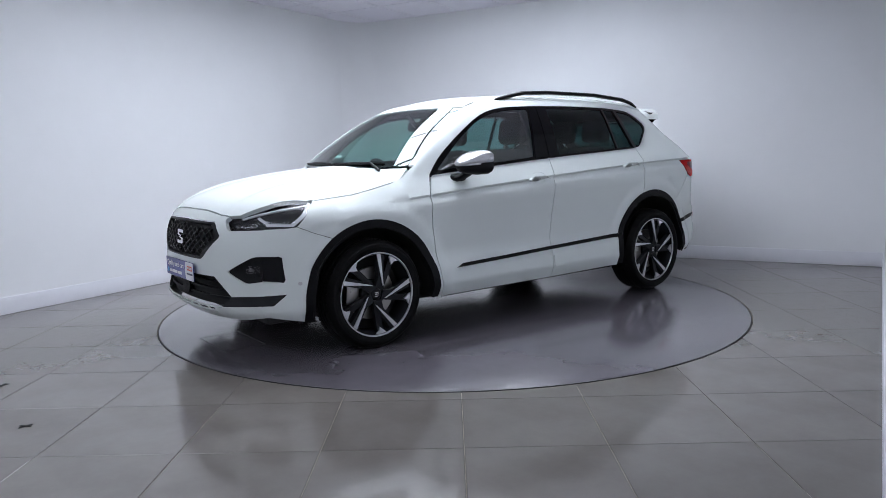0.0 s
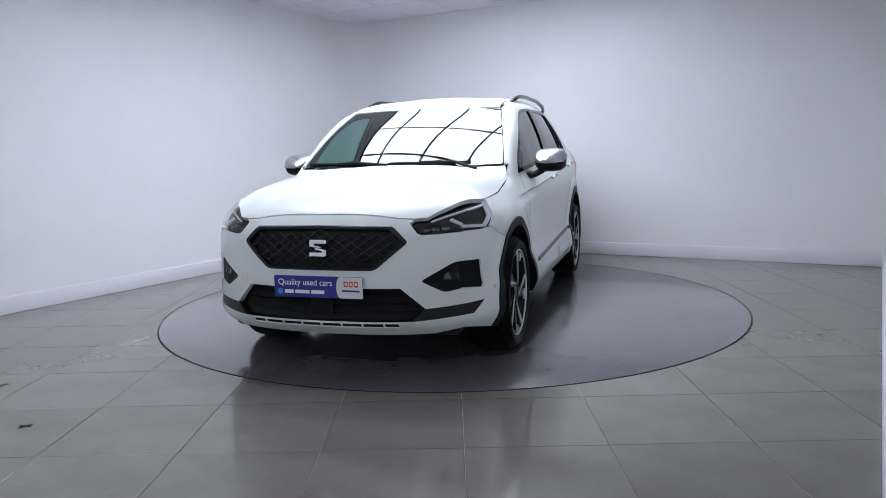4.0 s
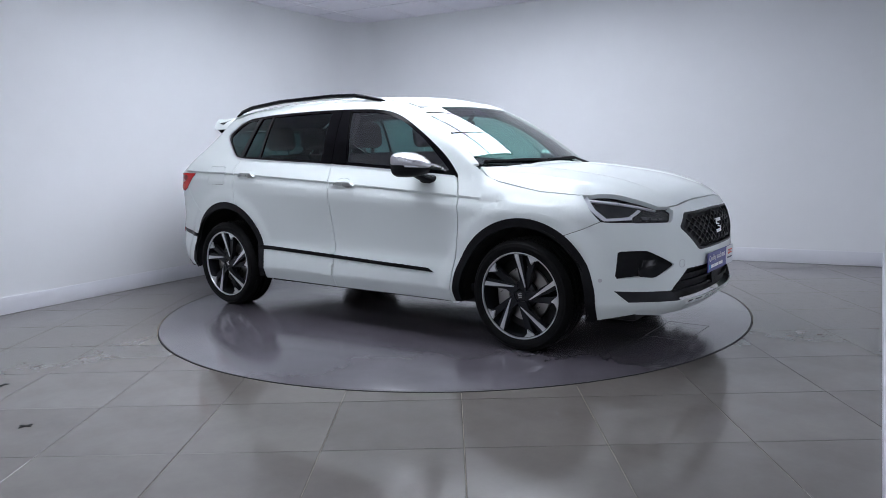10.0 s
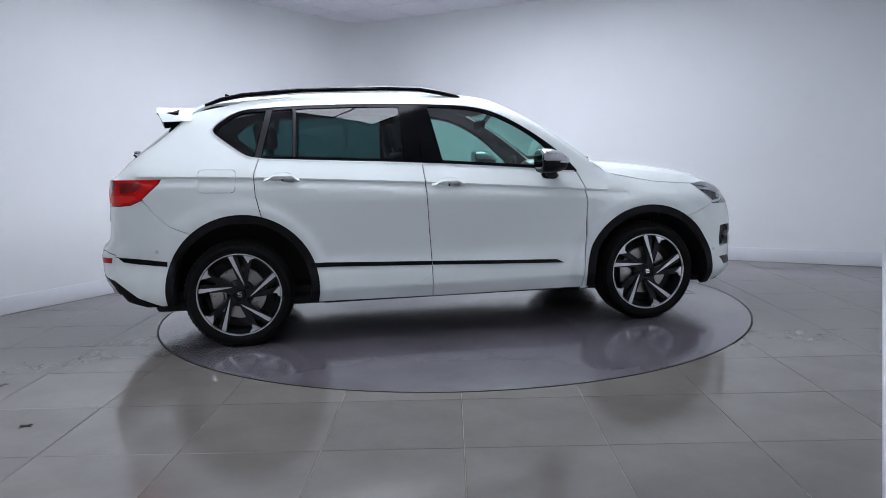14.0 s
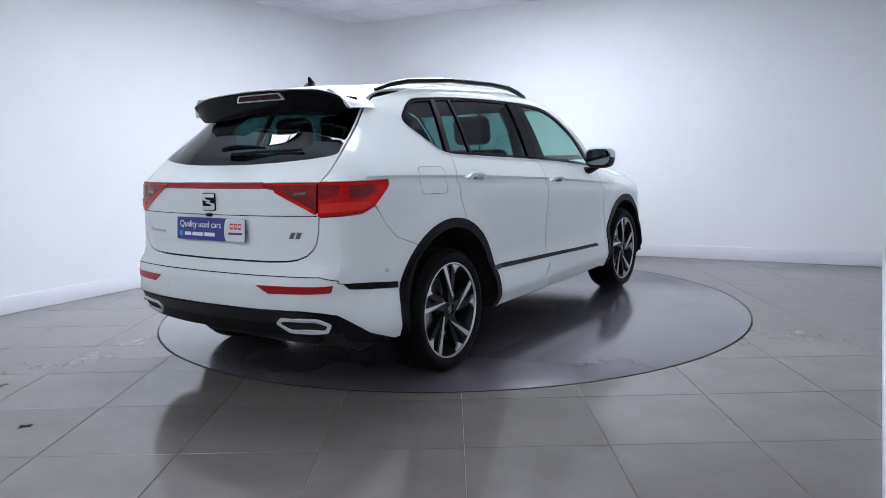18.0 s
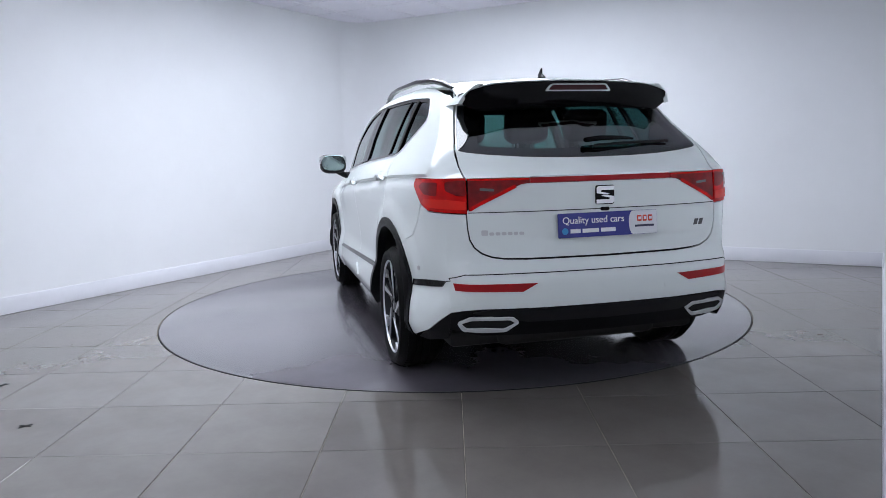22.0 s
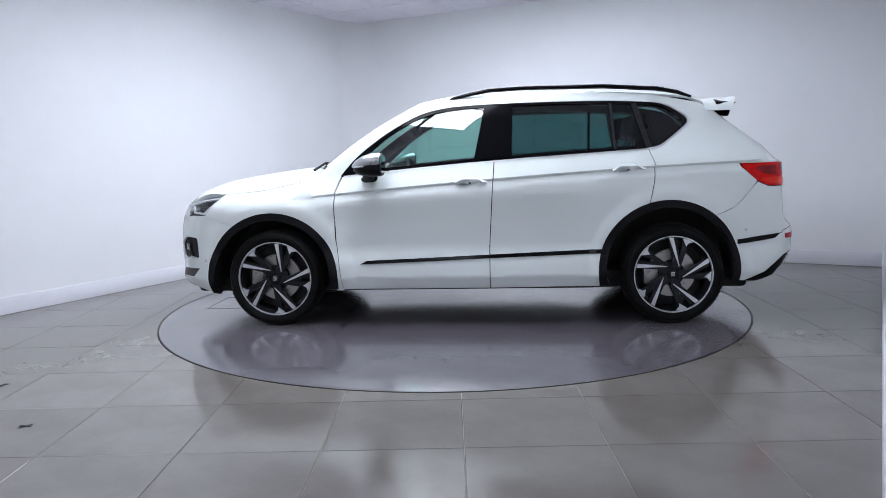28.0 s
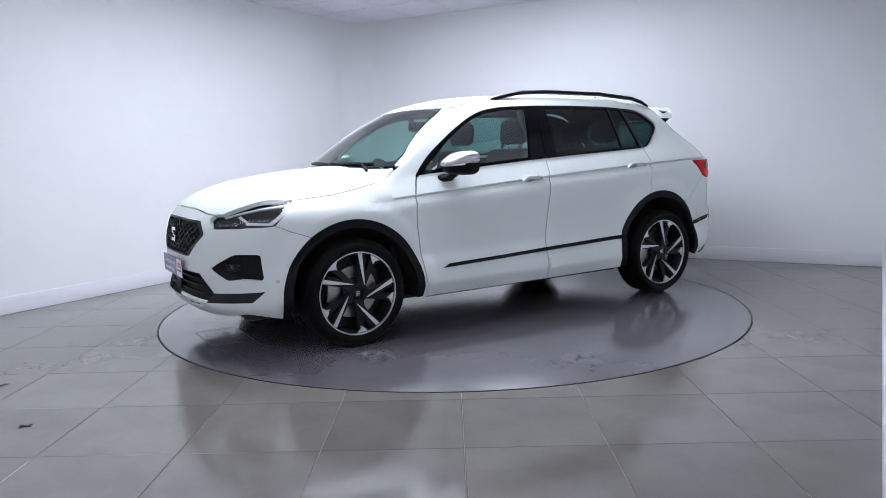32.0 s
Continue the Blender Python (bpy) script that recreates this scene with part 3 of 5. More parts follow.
    # roof
    rh = [(0.480, 0.0), (0.472, 0.25), (0.445, 0.45), (0.417, 0.571), (0.30, 0.567), (0.1, 0.568), (-0.3, 0.57), (-0.8, 0.57), (-1.3, 0.565), (-1.70, 0.55), (-1.76, 0.3), (-1.78, 0.0)]
    roof = rh + [(x, -y) for x, y in rh[::-1][1:-1]]
    part("roof", mesh_of("roof", *sheet(roof, from_top, 0.04)), PAINT, car)
    part("headliner", mesh_of("headliner", *sheet(roof, from_top, 0.08, lift=-0.03, depth=0.0)), HEADLINER, car)

    # windscreen and its black border
    wh = [(1.165, 0.0), (1.155, 0.25), (1.11, 0.5), (1.03, 0.722)] + WS_SIDE[2::2] + [(0.450, 0.45), (0.477, 0.25), (0.485, 0.0)]
    glass = wh + [(x, -y) for x, y in wh[::-1][1:-1]]
    part("windscreen", mesh_of("windscreen", *sheet(glass, from_top, 0.02, lift=-0.003, depth=0.0), True, 80), GLASS, car, "clear curved windscreen")
    inner = [(1.115, 0.0), (1.105, 0.25), (1.065, 0.45), (1.0, 0.68), (0.86, 0.672), (0.62, 0.613), (0.47, 0.565), (0.49, 0.42), (0.515, 0.2), (0.525, 0.0)]
    hole = inner + [(x, -y) for x, y in inner[::-1][1:-1]]
    part("windscreen_border", mesh_of("windscreen_border", *sheet(glass, from_top, 0.04, [hole], lift=-0.008, depth=0.0)), BLACK_GLOSS, car, "black printed glass border")
    return fdo, rdo


def build_front(car):
    # hexagonal grille, lower intake, corner recesses: drawn from the front (y, z)
    grille = rounded([(-0.485, 0.750), (-0.405, 0.828), (0.0, 0.836), (0.405, 0.828), (0.485, 0.750), (0.315, 0.605), (-0.315, 0.605)], [0.02, 0.02, 0, 0.02, 0.02, 0.025, 0.025])
    slot = [(-0.44, 0.296), (0.44, 0.296), (0.43, 0.321), (-0.43, 0.321)]
    lo = [(-Y_FRONT, 0.272), (-0.58, 0.246), (0.0, 0.243), (0.58, 0.246), (Y_FRONT, 0.272)]
    hl_low = [(Y_FRONT, 0.790), (0.60, 0.785), (0.547, 0.784), (0.526, 0.793), (0.482, 0.846), (0.50, 0.862), (0.42, 0.868), (0.25, 0.888), (0.0, 0.892)]
    up = hl_low + [(-y, z) for y, z in hl_low[::-1][1:]]
    Y = Y_FRONT
    fogr = rounded([(Y, 0.488), (0.66, 0.475), (0.545, 0.545), (0.70, 0.635), (Y, 0.638)], [0, 0.02, 0.02, 0.02, 0])
    right = [(0.445, 0.510), (0.565, 0.395), (Y, 0.405)] + fogr
    upper = right + up + [(-y, z) for y, z in right[::-1]]
    lip = lo + [(Y, 0.345), (0.50, 0.330), (-0.50, 0.330), (-Y, 0.345)]
    V1 = joined(sheet(upper, from_front, 0.03, [grille], depth=0.03), sheet(lip, from_front, 0.03, [slot], depth=0.008))
    # corners, drawn from the side
    run = lambda z0, z1: [(x_front(Y, z), z) for z in np.linspace(z0, z1, max(2, int((z1 - z0) / 0.012)))]
    arch_f = [p for p in arch_pts(F_ARCH, ARCH_R - 0.01, F_ARCH[0] + 0.2, None, 0.24) if p[1] < 0.712]
    corner = run(0.272, 0.345) + [(2.040, 0.347), (1.972, 0.414)] + run(0.405, 0.488) + [(1.985, 0.482), (1.975, 0.50), (1.985, 0.63), (2.0, 0.637)] + run(0.638, 0.793)
    corner += [(1.95, 0.796), (1.8975, 0.802), (1.804, 0.7605), (1.682, 0.717)] + arch_f[::-1] + [(1.86, 0.236)]
    V2 = sheet(corner, from_side, 0.025, depth=0.03)
    V3 = ([(x, -y, z) for x, y, z in V2[0]], [f[::-1] for f in V2[1]])
    part("front_bumper", mesh_of("front_bumper", *joined(V1, V2, V3)), PAINT, car, "white front bumper with sharp-edged intakes")
    return grille, slot


def build_rear(car):
    # tailgate, drawn from the back (y, z)
    edge_r = [(gate_y(z) - 0.004, z) for z in (1.088, 1.12, 1.15, 1.18, 1.215, 1.26, 1.30, 1.38, 1.46)]
    win_r = [(0.0, 1.172), (0.2, 1.174), (0.36, 1.181), (0.52, 1.194), (0.62, 1.207), (0.65, 1.216)] + [(gate_y(z) - 0.010, z) for z in (1.228, 1.26, 1.30, 1.38, 1.455)] + [(0.0, 1.455)]
    win = win_r + [(-y, z) for y, z in win_r[::-1][1:-1]]
    upper = edge_r + [(0.0, 1.46)] + [(-y, z) for y, z in edge_r[::-1]]
    g = [(0.0, 0.708), (0.4, 0.709), (0.50, 0.712), (0.555, 0.720), (0.60, 0.738), (0.632, 0.765), (0.650, 0.80), (0.658, 0.85), (0.662, 0.935), (0.58, 0.985), (0.43, 1.045), (0.40, 1.058), (0.0, 1.058)]
    gate_low = g + [(-y, z) for y, z in g[::-1][1:-1]]
    part("tailgate", mesh_of("tailgate", *joined(
        sheet(gate_low, from_back, 0.03, depth=0.02),
        sheet(upper, from_back, 0.03, [win], depth=0.02))), PAINT, car, "white tailgate with a full-width red light bar")
    part("rear_window", mesh_of("rear_window", *sheet(win, from_back, 0.022, lift=-0.004, depth=0.0), True, 80), GLASS_REAR, car, "dark tinted rear window")
    # black printed border of the glass, broad at its sides
    cut_r = [(0.0, 1.222), (0.3, 1.226), (0.53, 1.243), (0.552, 1.255), (0.47, 1.43), (0.40, 1.44), (0.0, 1.44)]
    cut = cut_r + [(-y, z) for y, z in cut_r[::-1][1:-1]]
    part("rear_window_border", mesh_of("rear_window_border", *sheet(fine(win, 0.05), from_back, 0.04, [rounded(cut, 0.02)], lift=-0.010, depth=0.0)), BLACK_GLOSS, car, "black printed glass border")
    # bumper
    bh = [(0.0, 0.481), (0.62, 0.478), (0.70, 0.470), (Y_BACK, 0.455), (Y_BACK, 0.70), (Y_BACK, 0.922), (0.667, 0.918), (0.6635, 0.85), (0.656, 0.797), (0.637, 0.760), (0.604, 0.731), (0.557, 0.712), (0.50, 0.7035), (0.4, 0.70), (0.0, 0.699)]
    bump = bh + [(-y, z) for y, z in bh[::-1][1:-1]]
    V1 = sheet(bump, from_back, 0.03, depth=0.03)
    edge = [(x_back(Y_BACK, z), z) for z in np.linspace(0.455, 0.922, 40)]
    arch_b = [p for p in arch_pts(R_ARCH, ARCH_R - 0.01, None, R_ARCH[0] - 0.2, 0.28) if p[1] < 0.74]
    corner = edge + [(-2.03, 0.928), (-1.957, 0.958), (-1.9275, 0.928), (-1.8775, 0.860), (-1.8025, 0.7905), (-1.6645, 0.7355)] + [p for p in arch_b if p[1] < 0.727] + [(-1.87, 0.29), (-2.02, 0.345)]
    V2 = sheet(corner, from_side, 0.025, depth=0.03)
    V3 = ([(x, -y, z) for x, y, z in V2[0]], [f[::-1] for f in V2[1]])
    part("rear_bumper", mesh_of("rear_bumper", *joined(V1, V2, V3)), PAINT, car, "white rear bumper")


def build_liners(car):
    """Dark inner walls behind the shut lines and intakes, wheel wells and floor pan."""
    low = [(x, float(belt_z(x)) - 0.02) for x in (1.0, 0.6, 0.2, -0.2, -0.7, -1.2, -1.7, -2.0)]
    arch_r = arch_pts(R_ARCH, ARCH_R - 0.02, None, None, 0.3)
    arch_f = arch_pts(F_ARCH, ARCH_R - 0.02, None, None, 0.3)
    outline = low + [(-2.02, 0.34), arch_r[-1]] + arch_r[::-1] + arch_f[::-1] + [(2.0, 0.30), (2.0, 0.70), (1.78, 0.86), (1.2, 0.98)]
    both("inner_side", sheet(outline, from_side, 0.06, lift=-0.028, depth=0.0), DARK, car)
    n = [(y, 0.29) for y in (-0.72, 0.0, 0.72)] + [(0.72, 0.80), (0.45, 0.84), (0.0, 0.86), (-0.45, 0.84), (-0.72, 0.80)]
    part("inner_front", mesh_of("inner_front", *sheet(n, from_front, 0.06, lift=-0.06, depth=0.0)), DARK, car)
    n = [(y, 0.33) for y in (-0.72, 0.0, 0.72)] + [(0.72, 1.06), (-0.72, 1.06)]
    part("inner_rear", mesh_of("inner_rear", *sheet(n, from_back, 0.06, lift=-0.035, depth=0.0)), DARK, car)
    for (cx, cz), nm in ((F_ARCH, "front"), (R_ARCH, "rear")):
        V, Fc = lathe([(0.44, 0.90), (0.44, 0.56), (0.02, 0.56)], 40, "y", radians(-9), radians(189))
        V = [(x + cx, y, z + cz) for x, y, z in V]
        both("wheel_well", (V, Fc), DARK, car)
    pan = rounded_box(-1.95, 2.05, -0.70, 0.70, 0.215, 0.30, 0.03, 2)
    part("floor_pan", pan, UNDER, car, "dark underbody")
    sill = box_vf(-0.86, 0.90, 0.68, 0.862, 0.25, 0.31)
    both("sill", sill, UNDER, car)
    part("axle", mesh_of("axle", *tube([(WB, -0.68, WZ - 0.05), (WB, 0.68, WZ - 0.05)], 0.05, 10)), UNDER, car)
    part("axle", mesh_of("axle", *tube([(-WB, -0.68, WZ - 0.06), (-WB, 0.68, WZ - 0.06)], 0.06, 10)), UNDER, car)
    part("subframe", rounded_box(1.05, 1.75, -0.45, 0.45, 0.15, 0.26, 0.03, 2), UNDER, car)
    part("silencer", rounded_box(-2.0, -1.78, -0.45, 0.45, 0.21, 0.34, 0.05, 3), UNDER, car)
    # engine bay bulkhead and boot wall keep daylight out below the windows
    part("bulkhead", mesh_of("bulkhead", *box_vf(1.02, 1.06, -0.72, 0.72, 0.3, 1.03)), DARK, car)


def plate_prism(pts, y0, y1, taper=0.0):
    """A flat piece on the wheel's face: outline (right, up) seen from outside, from depth y0 out to y1."""
    c = np.mean(pts, 0)
    n = len(pts)
    V = [(-u, y0, v) for u, v in pts] + [(-(u + (c[0] - u) * taper), y1, v + (c[1] - v) * taper) for u, v in pts]
    Fc = [tuple(range(n, 2 * n))] + [(i, (i + 1) % n, (i + 1) % n + n, i + n) for i in range(n)] + [tuple(range(n - 1, -1, -1))]
    return V, Fc


def spin(pts, deg):
    c, s = math.cos(radians(deg)), math.sin(radians(deg))
    return [(u * c - v * s, u * s + v * c) for u, v in pts]


def build_wheels(car):
    """One wheel with its hub on the y axis and its face towards +y, then three copies."""
    w = new("wheel")
    w.parent = car
    hw, R = 0.1175, TYRE_R
    prof = [(0.258, -hw + 0.012), (0.27, -hw), (0.305, -hw - 0.004), (R - 0.022, -hw + 0.008), (R - 0.006, -hw + 0.028), (R, -hw + 0.05), (R, -0.042), (R - 0.008, -0.04), (R - 0.008, -0.032), (R, -0.03),
            (R, -0.004), (R - 0.008, -0.003), (R - 0.008, 0.003), (R, 0.004), (R, 0.03), (R - 0.008, 0.032), (R - 0.008, 0.04), (R, 0.042), (R, hw - 0.05), (R - 0.006, hw - 0.028), (R - 0.022, hw - 0.008),
            (0.318, hw + 0.003), (0.316, hw + 0.0045), (0.305, hw + 0.005), (0.30, hw + 0.0065), (0.285, hw + 0.004), (0.268, hw - 0.004), (0.258, hw - 0.012)]
    part("tyre", mesh_of("tyre", *lathe(prof, 80), True, 25), RUBBER, w, "black low-profile tyre")
    # tread blocks: shallow cross grooves cut as ribs on the shoulders
    V, Fc = [], []
    for i in range(72):
        a = 2 * math.pi * i / 72
        for s in (-1, 1):
            v, f = box_vf(-0.0085, 0.0085, s * 0.066 - 0.016, s * 0.066 + 0.016, R - 0.012, R + 0.0009)
            c, sn = math.cos(a), math.sin(a)
            k = len(V)
            V += [(x * c + z * sn, y, -x * sn + z * c) for x, y, z in v]
            Fc += [tuple(q + k for q in t) for t in f]
    tagged(part("tread", mesh_of("tread", V, Fc, False), RUBBER, w), kind="stuff")
    part("barrel", mesh_of("barrel", *lathe([(0.255, hw - 0.012), (0.246, hw - 0.03), (0.235, 0.03), (0.235, -hw)], 64)), ALLOY_DARK, w)
    part("rim_lip", mesh_of("rim_lip", *lathe([(0.256, hw - 0.018), (0.2585, hw - 0.008), (0.260, hw - 0.004), (0.2655, hw - 0.004), (0.267, hw - 0.010), (0.262, hw - 0.02)], 96)), ALLOY, w, "thin machined rim edge")
    RR = 0.256
    fy = hw - 0.012
    for k in range(5):
        d = 72 * k
        # dark spoke under the bright blade and the broad dark arm beside it
        arm = [(0.045, 0.012), (0.050, 0.060), (0.036, RR * 0.98), (-0.022, RR * 1.0), (0.006, 0.10), (-0.012, 0.045)]
        V1 = plate_prism(spin(arm, d), fy - 0.045, fy - 0.006, 0.06)
        arm2 = [(0.050, 0.035), (0.118, 0.205), (0.138, 0.212), (0.078, 0.243), (0.070, 0.20), (0.022, 0.05)]
        V2 = plate_prism(spin(arm2, d), fy - 0.05, fy - 0.014, 0.05)
        part("spoke", mesh_of("spoke", *joined(V1, V2), True, 20), ALLOY_DARK, w)
        blade = [(0.041, 0.048), (0.0445, 0.056), (0.010, RR * 1.0), (-0.019, RR * 0.995), (0.008, 0.16)]
        part("blade", mesh_of("blade", *plate_prism(spin(blade, d), fy - 0.008, fy - 0.001, 0.03), True, 20), ALLOY, w, "bright machined spoke face")
        tip = [(0.072, 0.2455), (0.094, 0.186), (0.110, 0.206), (0.146, 0.2105), (0.112, 0.2305)]
        part("spoke_tip", mesh_of("spoke_tip", *plate_prism(spin(tip, d), fy - 0.016, fy - 0.002, 0.03), True, 20), ALLOY, w, "bright machined spoke tip")
        a = radians(90 - 36 + d)
        V, Fc = lathe([(0.0005, 0.0), (0.009, 0.0), (0.0095, -0.02)], 6)
        part("wheel_bolt", mesh_of("wheel_bolt", [(x + 0.052 * math.cos(a), y + fy - 0.022, z + 0.052 * math.sin(a)) for x, y, z in V], Fc), STEEL, w)
    part("hub", mesh_of("hub", *lathe([(0.0005, fy - 0.008), (0.031, fy - 0.009), (0.036, fy - 0.013), (0.06, fy - 0.03), (0.085, fy - 0.045), (0.085, fy - 0.07)], 40)), ALLOY_DARK, w)
    cap = [plate_prism(p, fy - 0.009, fy - 0.0065) for p in ([(-0.014, 0.006), (0.012, 0.010), (0.014, 0.016), (-0.016, 0.013)], [(-0.012, -0.003), (0.014, -0.002), (0.013, 0.004), (-0.013, 0.003)], [(-0.014, -0.015), (0.015, -0.013), (0.012, -0.008), (-0.012, -0.009)])]
    part("cap_emblem", mesh_of("cap_emblem", *joined(*cap), False), CHROME, w)
    part("brake_disc", mesh_of("brake_disc", *lathe([(0.09, 0.03), (0.165, 0.032), (0.167, 0.012), (0.09, 0.012)], 48)), STEEL, w)
    part("brake_backplate", mesh_of("brake_backplate", *lathe([(0.0005, -0.02), (0.232, -0.02), (0.232, -0.06)], 48)), UNDER, w)
    cal = rounded_box(0.10, 0.19, 0.0, 0.055, -0.07, 0.07, 0.015, 2)
    part("brake_caliper", cal, STEEL, w)
    w.matrix_basis = pose(WB, 0.785, WZ, 0, -6, 0)
    copy_thing(w, pose(WB, -0.785, WZ, 0, 4, 180))
    copy_thing(w, pose(-WB, 0.785, WZ, 0, 3, 0))
    copy_thing(w, pose(-WB, -0.785, WZ, 0, 9, 180))


def build_cladding(car):
    for c, z0, z1 in ((F_ARCH, 0.27, 0.235), (R_ARCH, 0.275, 0.295)):
        outer = [p for p in arc(c[0], c[1], ARCH_R, -30, 210, 64) if p[1] > (z1 if p[0] > c[0] else z0)]
        inner = [p for p in arc(c[0], c[1], 0.425, -30, 210, 64) if p[1] > (z1 if p[0] > c[0] else z0)]
        if c[0] > 0:
            out = [(c[0] + 0.448, z1), *outer, (c[0] - 0.478, z0), (c[0] - 0.425, z0)]
        else:
            out = [(c[0] + 0.468, 0.28), *outer, (c[0] - 0.45, z1), (c[0] - 0.415, z1)]
        out += inner[::-1]
        out += [(c[0] + 0.40, z1 if c[0] > 0 else 0.28)]
        both("arch_cladding", sheet(out, from_side, 0.03, lift=0.007, depth=0.05), BLACK_PLASTIC, car, "matt black wheel arch cladding")
    # sill strips on the doors, bumper strips behind the rear wheels
    d = [(-0.938, 0.524), (-0.5, 0.508), (-0.148, 0.4955), (-0.148, 0.471), (-0.5, 0.482), (-0.938, 0.496)]
    f = [(-0.142, 0.4955), (0.3, 0.4775), (0.716, 0.464), (0.770, 0.440), (0.3, 0.455), (-0.142, 0.471)]
    both("door_strip", sheet(d, from_side, 0.02, lift=0.009, depth=0.012), BLACK_GLOSS, car, "black door strip")
    both("door_strip", sheet(f, from_side, 0.02, lift=0.009, depth=0.012), BLACK_GLOSS, car, "black door strip")
    b = [(-1.826, 0.572), (-1.826, 0.540), (-2.0, 0.556), (-2.10, 0.570), (-2.135, 0.602), (-2.0, 0.590)]
    both("bumper_strip", sheet(b, from_side, 0.02, lift=0.006, depth=0.012), BLACK_GLOSS, car, "black bumper strip")
    # raised wedges on the sills
    r = [(-0.25, 0.350), (-0.152, 0.425), (-0.152, 0.345)]
    both("sill_wedge", sheet(r, from_side, 0.03, lift=0.012, depth=0.016), PAINT, car)


def build_windows(car):
    front = rounded([(0.835, 1.092), (0.60, 1.305), (0.42, 1.418), (0.27, 1.480), (0.10, 1.508), (-0.118, 1.519), (-0.045, 1.160), (0.45, 1.122)], [0.03, 0.08, 0.1, 0.1, 0.1, 0.012, 0.015, 0.1])
    rear = rounded([(-0.305, 1.172), (-0.315, 1.524), (-0.6, 1.527), (-0.985, 1.522), (-1.000, 1.208), (-0.6, 1.187)], [0.012, 0.012, 0.1, 0.012, 0.012, 0.1])
    fixed = rounded([(-1.022, 1.209), (-1.008, 1.521), (-1.135, 1.514), (-1.215, 1.218)], 0.01)
    quarter = rounded([(-1.262, 1.224), (-1.180, 1.510), (-1.355, 1.499), (-1.515, 1.385), (-1.31, 1.225)], [0.012, 0.012, 0.07, 0.06, 0.05])
    both("window_frame", sheet(DLO, from_side, 0.03, [front, rear, fixed, quarter], lift=-0.005, depth=0.015), BLACK_GLOSS, car, "gloss black window surround")
    for pts, m, nm, lb in ((front, GLASS, "door_window", "clear green-tinted glass"), (rear, GLASS_DARK, "door_window", "dark privacy glass"), (fixed, GLASS_DARK, "door_window", "dark privacy glass"), (quarter, GLASS_DARK, "quarter_window", "dark privacy glass")):
        both(nm, sheet(pts, from_side, 0.035, lift=-0.011, depth=0.0), m, car, lb)
    # pillar covers, a little proud, and the grey divider bars
    bp = [(-0.125, 1.522), (-0.052, 1.150), (-0.188, 1.156), (-0.205, 1.528)]
    both("pillar_cover", sheet(bp, from_side, 0.03, lift=0.0, depth=0.01), BLACK_GLOSS, car)
    bp = [(-0.211, 1.528), (-0.194, 1.157), (-0.30, 1.163), (-0.31, 1.528)]
    both("pillar_cover", sheet(bp, from_side, 0.03, lift=0.0, depth=0.01), BLACK_GLOSS, car)
    bp = [(-1.138, 1.518), (-1.222, 1.205), (-1.258, 1.208), (-1.176, 1.515)]
    both("pillar_cover", sheet(bp, from_side, 0.03, lift=0.0, depth=0.01), GREY_PLASTIC, car)
    bp = [(-0.987, 1.523), (-1.002, 1.205), (-1.020, 1.206), (-1.006, 1.522)]
    both("window_bar", sheet(bp, from_side, 0.03, lift=-0.003, depth=0.01), GREY_PLASTIC, car)


def build_window_strip(car):
    tip = min(range(len(DLO)), key=lambda i: DLO[i][0])
    i0 = next(i for i in range(len(DLO)) if DLO[i][0] < -1.36)
    i1 = next(i for i in range(tip, len(DLO)) if DLO[i][0] > -1.26)
    path = DLO[i0:i1] + [(x, float(belt_z(x)) - 0.004) for x in (-1.2, -0.8, -0.4, 0.0, 0.3, 0.6, 0.88)]
    c = Vector((-0.4, 1.35))
    path = [(x, z) if x > -1.3 else tuple(Vector((x, z)) + (Vector((x, z)) - c).normalized() * 0.004) for x, z in path]
    both("window_strip", sheet(strip(path, 0.009), from_side, 0.03, lift=0.003, depth=0.008), ALLOY, car, "bright strip below the windows")


def on_side(x, z, lift=0.0):
    P = from_side(np.array([x]), np.array([z]))
    return Vector(P[0] + skin_normal(P)[0] * lift)


def build_handles(fdo, rdo):
    """Door handles: a hollow in the door and a bar across it."""
    for doors, x, z in ((fdo, -0.02, 1.004), (rdo, -1.09, 1.068)):
        cup = rounded([(x - 0.062, z + 0.04), (x + 0.062, z + 0.04), (x + 0.055, z - 0.034), (x - 0.055, z - 0.034)], 0.03)
        bar = rounded([(x - 0.118, z + 0.006), (x - 0.06, z + 0.014), (x + 0.06, z + 0.009), (x + 0.114, z - 0.002), (x + 0.06, z - 0.014), (x - 0.06, z - 0.010)], 0.012)
        vb = sheet(bar, from_side, 0.015, lift=0.022, depth=0.03)
        vc = sheet(cup, from_side, 0.012, lift=0.0015, depth=0.0, dents=lambda u, v, x=x, z=z: -0.03 * np.clip(1 - np.hypot((u - x) / 0.062, (v - z - 0.003) / 0.038) ** 2, 0, 1))
        for d, s in zip(doors, (1, -1)):
            mb, mc = mesh_of("handle", *vb), mesh_of("handle_cup", *vc)
            part("handle", mb if s > 0 else mirrored(mb), PAINT, d)
            part("handle_cup", mc if s > 0 else mirrored(mc), PAINT, d)


